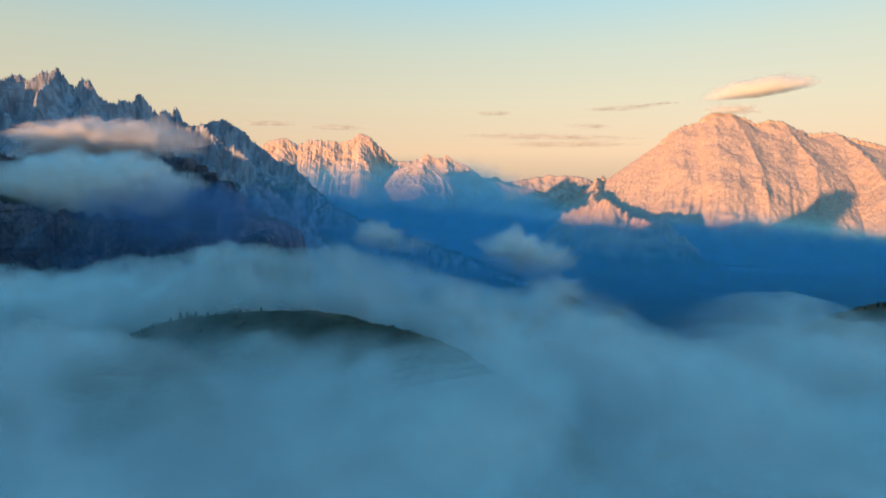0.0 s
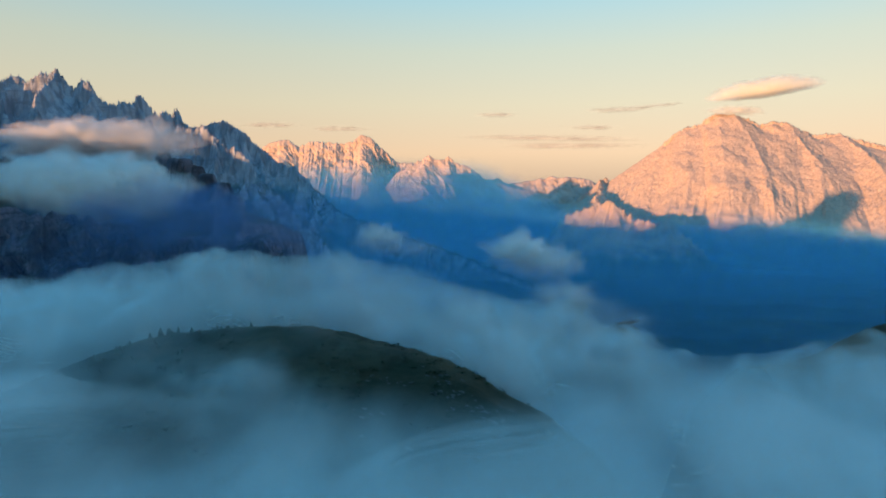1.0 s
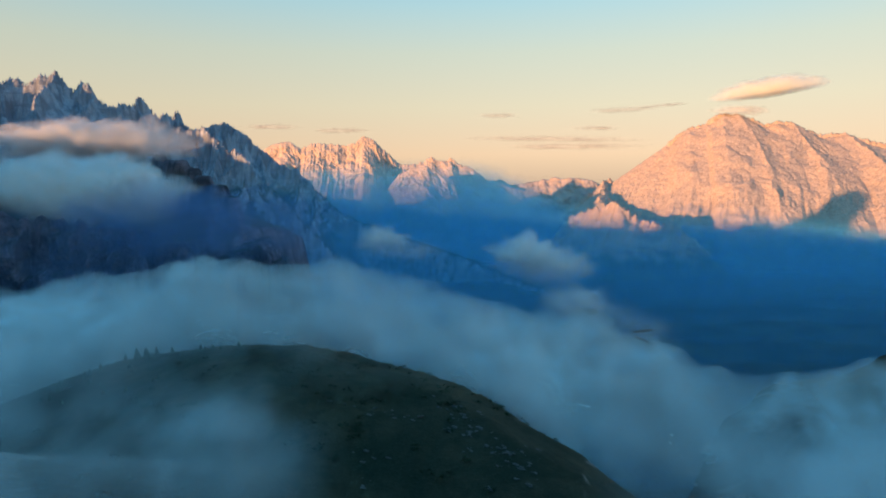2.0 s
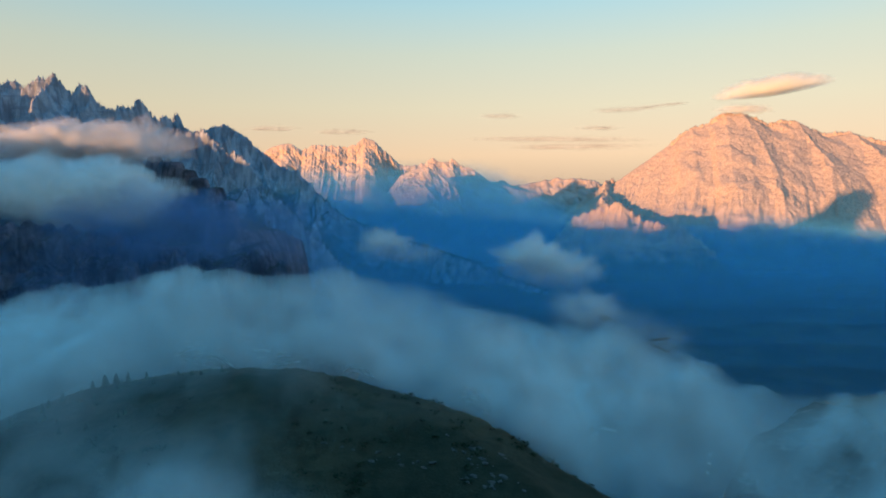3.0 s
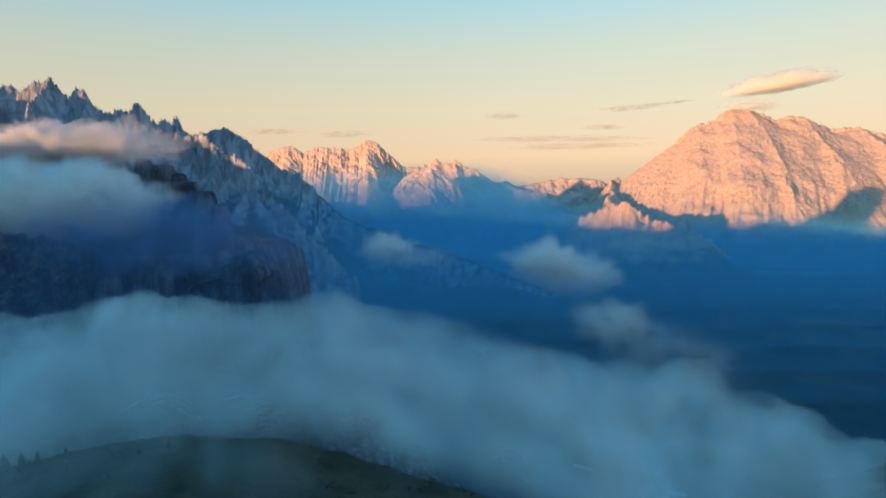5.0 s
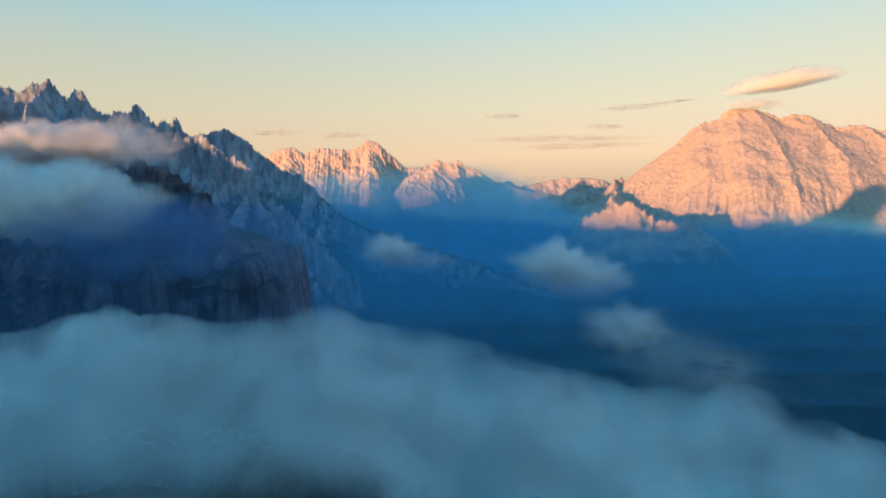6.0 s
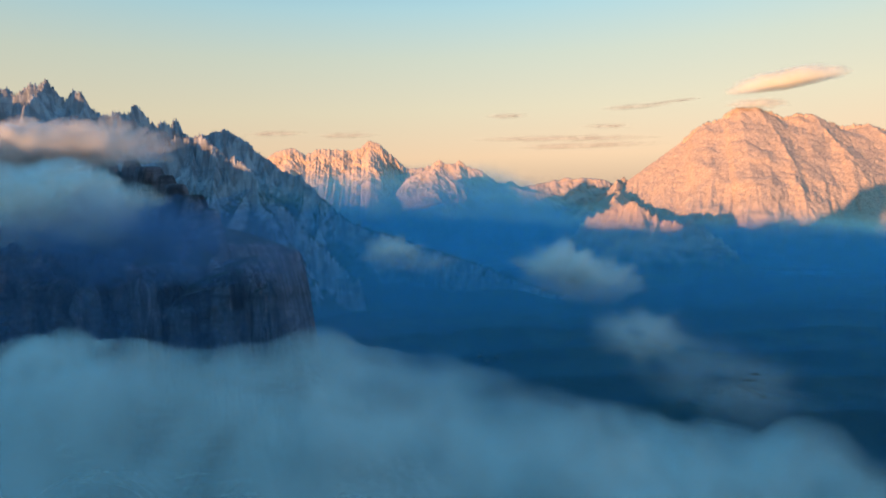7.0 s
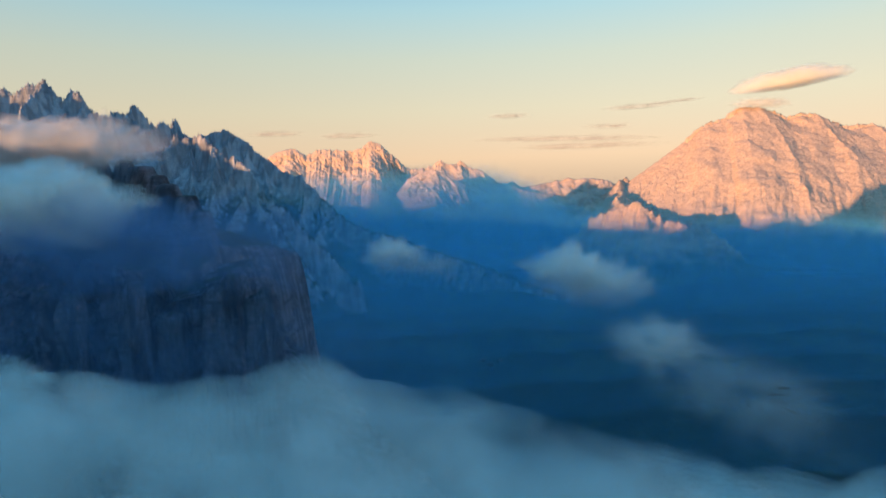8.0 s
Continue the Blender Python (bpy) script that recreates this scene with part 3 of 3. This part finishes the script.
knoll = thing("hill", slope_mesh("knoll", [(140, 290, -84), (166, 285, -80), (195, 285, -66), (210, 285, -60), (232, 285, -55), (274, 285, -66), (320, 290, -90)],
                                 [(0, 0), (30, 8), (90, 50), (300, 330)], [(0, 0), (30, 8), (90, 50), (300, 330)], (-0.1, -1),
                                 160, 80, 60, 0.5, 8, 3.0, 28, 29.0),
              TURF, "dark wooded knoll rising through fog", "hill", kind="structure")


# ---------------------------------------------------------------- trees, shrubs and rocks on the hill
def plain_material(name, a, b, size, rough=0.9, relief=0.1):
    m = Nodes(name)
    n1, n2 = m.noise(1 / size, 5, 0.6), m.noise(6 / size, 4, 0.6)
    info = m.n.new("ShaderNodeObjectInfo")
    c = m.mix(m.span(n1, 0.35, 0.65), a, b)
    c = m.mix(m.span(n2, 0.4, 0.7, 0, 0.5), c, tuple(0.6 * q for q in a))
    c = m.mix(m.calc("MULTIPLY", info.outputs["Random"], 0.4), c, tuple(0.6 * q for q in b))
    return m.solid(c, rough, m.bump(n2, 0.8, relief))


BARK = plain_material("spruce_bark", (0.06, 0.045, 0.035), (0.10, 0.08, 0.06), 0.3)
NEEDLES = plain_material("spruce_needles", (0.018, 0.034, 0.020), (0.034, 0.055, 0.026), 1.0)
SCRUB = plain_material("dwarf_pine", (0.016, 0.028, 0.014), (0.032, 0.044, 0.020), 1.5)
STONE = plain_material("pale_limestone", (0.05, 0.047, 0.043), (0.11, 0.104, 0.096), 1.2, relief=0.2)


def height_on(ob):
    """A function that gives the height of a mesh under a plan point."""
    tree = BVHTree.FromPolygons([v.co for v in ob.data.vertices], [p.vertices for p in ob.data.polygons])

    def at(x, y):
        hit = tree.ray_cast((x, y, 500.0), (0, 0, -1))[0]
        return hit.z if hit else -1000.0
    return at


on_hill, on_knoll = height_on(hill), height_on(knoll)


def spruce(seed, tall):
    """A spruce with a tapered trunk and whorls of drooping, ragged boughs."""
    r = random.Random(seed)
    tree = empty("spruce_tree", (0, 0, 0), "small dark green spruce standing on a misty hilltop", "tree", group="spruces on the hill")
    bm = bmesh.new()
    bmesh.ops.create_cone(bm, segments=7, radius1=0.03 * tall, radius2=0.004 * tall, depth=tall * 0.97, cap_ends=True,
                          matrix=Matrix.Translation((0, 0, tall * 0.48)))
    part("trunk", bm, BARK, tree)
    bm = bmesh.new()
    levels = 13
    for i in range(levels):
        h = tall * (0.12 + 0.86 * i / levels)
        reach = tall * 0.33 * (1 - i / levels) ** 0.85 + 0.05
        for j in range(8):
            if r.random() < 0.12:
                continue
            a = 2 * math.pi * (j + r.random() * 0.8) / 8
            q = reach * r.uniform(0.65, 1.15)
            d, n = Vector((math.cos(a), math.sin(a), 0)), Vector((-math.sin(a), math.cos(a), 0))
            o = Vector((0, 0, h + r.uniform(-0.1, 0.1)))
            tip = o + d * q - Vector((0, 0, q * r.uniform(0.25, 0.55)))
            mid, w = o + d * q * 0.55, q * r.uniform(0.2, 0.32)
            vs = [bm.verts.new(v) for v in (o, mid + n * w, tip, mid - n * w, mid + Vector((0, 0, w * 0.7)), mid - Vector((0, 0, w * 0.9)))]
            for f in ((0, 1, 4), (1, 2, 4), (2, 3, 4), (3, 0, 4), (1, 0, 5), (2, 1, 5), (3, 2, 5), (0, 3, 5)):
                bm.faces.new([vs[k] for k in f])
    top_v = [bm.verts.new(v) for v in ((0, 0, tall * 1.04), (0.06, 0, tall * 0.9), (-0.03, 0.05, tall * 0.9), (-0.03, -0.05, tall * 0.9))]
    for f in ((0, 1, 2), (0, 2, 3), (0, 3, 1)):
        bm.faces.new([top_v[k] for k in f])
    part("crown", bm, NEEDLES, tree)
    return tree


r = random.Random(4)
models = [spruce(i, t) for i, t in enumerate((4.2, 3.4, 5.0))]
spots = [(-116, 236), (-112, 238), (-107.5, 236), (-101, 236), (-99.5, 234), (-102.5, 233.5), (-97, 235)]
spots += [(r.gauss(c, 4.5), r.uniform(226, 240)) for c in (-98, -88, -78) for _ in range(5)]
spots += [(r.uniform(-125, -80), r.uniform(196, 226)) for _ in range(16)]
for i, (x, y) in enumerate(spots):
    m = models[i % 3]
    at = pose(x, y, on_hill(x, y) - 0.15, r.uniform(-2, 2), r.uniform(-2, 2), r.uniform(0, 360))
    ob = m if i < 3 else copy_thing(m, at)
    ob.matrix_basis = at @ Matrix.Scale(r.uniform(0.6, 0.95) if i < 7 else r.uniform(0.3, 0.62), 4)
for i in range(26):
    x, y = r.uniform(185, 262), r.uniform(268, 300)
    ob = copy_thing(models[i % 3], pose(x, y, on_knoll(x, y) - 0.15, 0, 0, r.uniform(0, 360)))
    tagged(ob, "dark spruce on a knoll in the fog", group="spruces on the knoll")

# dwarf pine scrub, in patches
bm = bmesh.new()
for i in range(420):
    x, y = r.uniform(-115, 22), r.uniform(135, 232)
    if perlin(x / 22, y / 22, 5.0) < 0.06:
        continue
    g, rad = on_hill(x, y), r.uniform(0.7, 1.8)
    for j in range(22):
        a, q, u = r.uniform(0, 6.28), rad * math.sqrt(r.random()), r.uniform(0.25, 0.5)
        o = Vector((x + math.cos(a) * q, y + math.sin(a) * q, g + r.uniform(0.0, 0.45) * rad * (1.2 - q / rad)))
        vs = [bm.verts.new(o + Vector((r.uniform(-u, u), r.uniform(-u, u), r.uniform(-0.1, u)))) for _ in range(4)]
        for f in ((0, 1, 2), (0, 2, 3), (0, 3, 1), (1, 3, 2)):
            bm.faces.new([vs[k] for k in f])
me = bpy.data.meshes.new("dwarf_pine_scrub")
bm.to_mesh(me)
bm.free()
thing("dwarf_pine_scrub", me, SCRUB, "dark patches of dwarf pine on mountain turf", "shrubs", kind="stuff")


def boulder_mesh(seed, size):
    """An angular block with broken faces."""
    bm = bmesh.new()
    bmesh.ops.create_icosphere(bm, subdivisions=2, radius=size)
    for v in bm.verts:
        n = noise.noise(v.co / size * 1.3 + Vector((seed * 7.1, 0, 0)))
        c = noise.cell(v.co / size * 1.6 + Vector((seed * 3.3, 2, 0)))
        v.co *= 1 + 0.35 * n + 0.22 * (c - 0.5)
        v.co.z *= 0.62
    me = bpy.data.meshes.new("boulder")
    bm.to_mesh(me)
    bm.free()
    me.materials.append(STONE)
    return me


rocks = [boulder_mesh(i, 1.0) for i in range(5)]
fields = [(5, 181, 9, 5, 34), (-2, 186, 5, 4, 12), (10, 174, 5, 5, 14), (-21, 191, 6, 3, 10), (-4, 197, 6, 4, 14), (-1, 193, 6, 5, 12), (-37, 196, 6, 3, 6),
          (-23, 175, 7, 4, 7), (-15, 160, 16, 8, 14)]
for cx, cy, sx, sy, count in fields:
    for i in range(count):
        x, y = r.gauss(cx, sx * 0.6), r.gauss(cy, sy * 0.6)
        g = on_hill(x, y)
        if g < -500:
            continue
        q = 0.15 + 0.5 * r.random() ** 3
        if i % 2:
            slab = tagged(new("flat_rock", r.choice(rocks)), "low flat limestone rock showing through turf", "rock", "flat rocks on the hill")
            slab.matrix_world = pose(x, y, g, r.uniform(-6, 6), r.uniform(-6, 6), r.uniform(-60, -20)) @ Matrix.Diagonal((0.5 + 1.6 * q, 0.3 + 0.8 * q, 0.2 + 0.3 * q, 1))
            continue
        ob = tagged(new("boulder", r.choice(rocks)), "pale weathered limestone boulder half sunk in turf", "rock", "boulders on the hill")
        ob.matrix_world = pose(x, y, g + 0.12 * q, r.uniform(-15, 15), r.uniform(-15, 15), r.uniform(0, 360)) @ Matrix.Diagonal((q * 1.4, q, q * 0.9, 1))

# a small house far down on the valley floor
def house(x, y, z, turn, label):
    h = empty("house", (x, y, z), label, "house")
    h.rotation_euler.z = turn
    bm = bmesh.new()
    bmesh.ops.create_cube(bm, size=1, matrix=Matrix.Translation((0, 0, 2.2)) @ Matrix.Diagonal((11, 8, 4.6, 1)))
    part("wall", bm, STONE, h)
    bm = bmesh.new()
    vs = [bm.verts.new(v) for v in ((-6.2, -5, 4.2), (6.2, -5, 4.2), (6.2, 5, 4.2), (-6.2, 5, 4.2), (-6.2, 0, 7.4), (6.2, 0, 7.4))]
    for f in ((0, 1, 5, 4), (2, 3, 4, 5), (0, 4, 3), (1, 2, 5), (3, 2, 1, 0)):
        bm.faces.new([vs[k] for k in f])
    part("roof", bm, BARK, h)


on_ground = height_on(ground)
for x, y, turn in ((45, 1500, 0.4), (66, 1512, 0.9), (30, 1530, 0.1)):
    house(x, y, on_ground(x, y), turn, "tiny pale house on the dark valley floor")

# ---------------------------------------------------------------- fog, clouds, haze
def ground_height(objects, X, Y):
    """Height of the highest of these meshes under each plan point."""
    H = np.full(X.shape, -1000.0)
    for ob in objects:
        tree = BVHTree.FromPolygons([v.co for v in ob.data.vertices], [p.vertices for p in ob.data.polygons])
        for i in np.ndindex(X.shape):
            hit = tree.ray_cast((X[i], Y[i], 500.0), (0, 0, -1))[0]
            if hit:
                H[i] = max(H[i], hit.z)
    return H


def fog_bank(name, x0, x1, y0, y1, top, cover, thick, layers, alpha, step, mat, seed, label, billow=1.0):
    """Fog as many thin billowing skins under one another. top and cover are functions of plan position."""
    X, Y = np.meshgrid(np.arange(x0, x1 + step, step), np.arange(y0, y1 + step, step))
    T, Cv, G = top(X, Y), cover(X, Y), ground_height((hill, knoll), X, Y)
    G = np.maximum(G, T - 70)
    for _ in range(8):
        G = (G + np.roll(G, 1, 0) + np.roll(G, -1, 0) + np.roll(G, 1, 1) + np.roll(G, -1, 1)) / 5
    P, D = [], []
    for i in range(layers):
        w = i / (layers - 1)
        puff = lambda size, shift: 3.2 * np.sqrt(perlin(X / size, Y / size, seed + shift + 0.8 * w) ** 2 + 0.01) - 0.9
        bil = billow * (2.6 * puff(44, 0) + 2.6 * puff(19, 9) + 0.5 * fbm(X / 13, Y / 13, seed + 3 + 0.8 * w, 2))
        z = T - thick * w ** 1.5 + bil * (1 - 0.4 * w) * (0.4 + 0.6 * Cv)
        P.append(np.stack([X, Y, z], -1))
        D.append(alpha * Cv * (0.28 + 0.72 * w ** 0.6) * smooth(-1, 14, z - G))
    return thing(name, grid_mesh(name, P, D), mat, label, "fog", kind="stuff")


# bank that spills over behind the hill: its crest, and how far off it lies
CREST_X = [-320, -197, -168, -125, -101, -83, -62, -47, -30, 0, 30, 50, 84, 110, 142, 180, 300]
CREST_Z = [-52, -47, -40, -34, -28, -31, -31, -30, -37, -43, -54, -57, -68, -73, -62, -57, -58]


def bank_away(x, y):
    return y - np.interp(x, [-300, -120, -90, -40, 20, 90, 130, 180, 320], [325, 308, 288, 296, 296, 290, 262, 250, 255])


def bank_top(x, y):
    d = bank_away(x, y)
    return np.interp(x, CREST_X, CREST_Z) + 1.0 - np.where(d > 0, 0.85 * d, 0.09 * -d) - np.where(d < 0, 5 * smooth(0, 60, -d), 0)


def bank_cover(x, y):
    d = bank_away(x, y)
    near = np.interp(x, [-80, 15, 110, 240], [-150, -95, -95, -150])
    return (smooth(60, 14, d) * (0.30 * smooth(near, near * 0.7, d) + 0.70 * smooth(near, -16, d) ** 1.2) * smooth(-420, -300, x) * smooth(330, 220, x)
            * np.clip(0.76 + 0.9 * fbm(x / 46, y / 46, 4.4, 3), 0.12 + 0.55 * smooth(-60, -10, d), 1))


fog_bank("fog_bank", -420, 330, 90, 365, bank_top, bank_cover, 34, 18, 0.32, 2.7, FOG, 41.0,
         "thick bluish fog bank spilling over a mountain saddle")


def low_top(x, y):
    return -20 - 22 * smooth(80, 150, y) + 5 * fbm(x / 60, y / 60, 8.8, 2)


def low_cover(x, y):
    wander = 12 * fbm(x / 40, y / 40, 2.2, 3)
    near = smooth(-25, 25, y) * smooth(85, 68, y - 0.05 * x + 0.5 * wander)
    side = smooth(-30, -58, x + wander) * smooth(60, 90, y) * smooth(186, 158, y + 0.8 * wander) * 0.95
    end = 1.5 * smooth(-100, -118, x + 0.4 * wander) * smooth(120, 160, y) * smooth(300, 260, y)
    right = 0.8 * smooth(20, 45, x + wander) * smooth(60, 90, y) * smooth(170, 130, y + wander)
    return np.clip(1.5 * near + side + end + right, 0, 1.5) * np.clip(0.75 + 0.8 * fbm(x / 50, y / 50, 6.1, 3), 0.15, 1)


fog_bank("fog_bank", -260, 230, -30, 300, low_top, low_cover, 26, 22, 0.25, 3.0, FOG, 51.0, "thin drifting fog over a grassy hilltop")


def cloud(name, centre, radii, mat, shells, alpha, seed, rough, label, tilt=(0, 0, 0), lumps=2.2, flat=0.0, inner=0.25, nu=72, nv=40, group="", fade=0.0):
    """A cloud of nested billowing skins, thin outside and denser within."""
    a, b = np.meshgrid(np.linspace(0, 2 * math.pi, nu + 1), np.linspace(0.0, math.pi, nv))
    n = np.stack([np.cos(a) * np.sin(b), np.sin(a) * np.sin(b), np.cos(b)], -1)
    P, D = [], []
    for i in range(shells):
        w = i / (shells - 1)
        r = 1 - (1 - inner) * w
        q = n * np.minimum(np.array(radii) / min(radii), 5.0) * 0.5 * lumps
        r = r * (1 + rough * fbm(q[..., 0], q[..., 1], q[..., 2] + seed + 0.5 * w, 4, 0.55))
        p = n * r[..., None]
        p[..., 2] = np.where(p[..., 2] < 0, p[..., 2] * (1 - flat), p[..., 2])
        P.append(p * np.array(radii))
        D.append(alpha * (0.35 + 0.65 * w) * (1 - fade * smooth(0.35, -0.75, n[..., 2])))
    ob = thing(name, grid_mesh(name, P, D), mat, label, "cloud", group)
    ob.matrix_world = pose(*centre, *tilt)
    return ob


cloud("cloud", (-430, 745, 50), (92, 34, 22), CAP_CLOUD, 16, 0.20, 2.0, 0.45, "soft cloud cap touched by pink light above a crag")
cloud("cloud", (-345, 748, 48), (56, 26, 22), CAP_CLOUD, 14, 0.10, 3.0, 0.5, "thin grey cloud trailing off a crag")
cloud("cloud", (-385, 660, -7), (122, 36, 38), CLOUD, 18, 0.36, 4.0, 0.26, "dense grey-blue cloud clinging to a crag")
cloud("cloud", (98, 850, -98), (42, 30, 27), CLOUD, 18, 0.13, 5.0, 0.55, "pale cloud puff floating over the valley", lumps=3.2, fade=0.85)
cloud("cloud", (135, 840, -112), (44, 34, 24), CLOUD, 14, 0.10, 6.0, 0.6, "thin cloud shred trailing over the valley", lumps=3.0, fade=0.85)
cloud("cloud", (-124, 1150, -108), (42, 26, 26), CLOUD, 14, 0.10, 7.0, 0.7, "small cloud puff before a dark slope", lumps=3.0, fade=0.85)
cloud("cloud", (-75, 1150, -122), (60, 26, 18), CLOUD, 12, 0.02, 17.0, 0.7, "faint shred of cloud before a dark slope")
cloud("cloud", (112, 610, -113), (30, 40, 15), CLOUD, 14, 0.035, 8.0, 0.75, "thin veil of cloud sinking into the valley", lumps=3.0)
cloud("cloud", (124, 500, -112), (36, 60, 13), CLOUD, 14, 0.013, 9.0, 0.75, "thin veil of cloud sinking into the valley", lumps=3.0)
# Two mists added before the crag, to lay haze blue over it.
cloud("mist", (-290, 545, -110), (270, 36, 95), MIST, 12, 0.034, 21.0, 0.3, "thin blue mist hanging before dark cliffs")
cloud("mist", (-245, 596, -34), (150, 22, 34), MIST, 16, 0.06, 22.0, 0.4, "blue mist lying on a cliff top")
cloud("lenticular_cloud", (2190, 4300, 612), (415, 90, 96), HIGH_CLOUD, 22, 0.22, 10.0, 0.12,
      "smooth lens-shaped cloud in warm white light", (0, -8, 0), 1.4, 0.5)
cloud("cap_cloud", (1985, 4270, 476), (190, 60, 34), HIGH_CLOUD, 14, 0.06, 18.0, 0.4, "faint veil of cloud on a rosy summit")
for c, r, tl, sd in [((1350, 4800, 545), (260, 40, 24), -3, 11), ((1640, 4800, 575), (190, 40, 13), -5, 19), ((830, 4800, 326), (680, 40, 24), 1, 12), ((1130, 4800, 408), (170, 40, 20), 0, 13),
                     ((400, 4800, 505), (150, 40, 22), 0, 14), ((-1350, 4800, 430), (210, 40, 24), 0, 15), ((-820, 4800, 400), (200, 40, 24), 0, 16), ((960, 4800, 270), (520, 40, 26), 0, 20)]:
    cloud("streak_cloud", c, r, STREAK, 12, 0.022, sd, 0.5, "thin grey streak of cloud low over the horizon", (0, tl, 0), 2.4, 0.2, nu=64, nv=24,
          group="streaks of cloud")


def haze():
    """Blue morning haze put in as thin upright blue-coloured sheets, one behind another, denser towards the valley
    floor; it stays below the sunlit air.
    """
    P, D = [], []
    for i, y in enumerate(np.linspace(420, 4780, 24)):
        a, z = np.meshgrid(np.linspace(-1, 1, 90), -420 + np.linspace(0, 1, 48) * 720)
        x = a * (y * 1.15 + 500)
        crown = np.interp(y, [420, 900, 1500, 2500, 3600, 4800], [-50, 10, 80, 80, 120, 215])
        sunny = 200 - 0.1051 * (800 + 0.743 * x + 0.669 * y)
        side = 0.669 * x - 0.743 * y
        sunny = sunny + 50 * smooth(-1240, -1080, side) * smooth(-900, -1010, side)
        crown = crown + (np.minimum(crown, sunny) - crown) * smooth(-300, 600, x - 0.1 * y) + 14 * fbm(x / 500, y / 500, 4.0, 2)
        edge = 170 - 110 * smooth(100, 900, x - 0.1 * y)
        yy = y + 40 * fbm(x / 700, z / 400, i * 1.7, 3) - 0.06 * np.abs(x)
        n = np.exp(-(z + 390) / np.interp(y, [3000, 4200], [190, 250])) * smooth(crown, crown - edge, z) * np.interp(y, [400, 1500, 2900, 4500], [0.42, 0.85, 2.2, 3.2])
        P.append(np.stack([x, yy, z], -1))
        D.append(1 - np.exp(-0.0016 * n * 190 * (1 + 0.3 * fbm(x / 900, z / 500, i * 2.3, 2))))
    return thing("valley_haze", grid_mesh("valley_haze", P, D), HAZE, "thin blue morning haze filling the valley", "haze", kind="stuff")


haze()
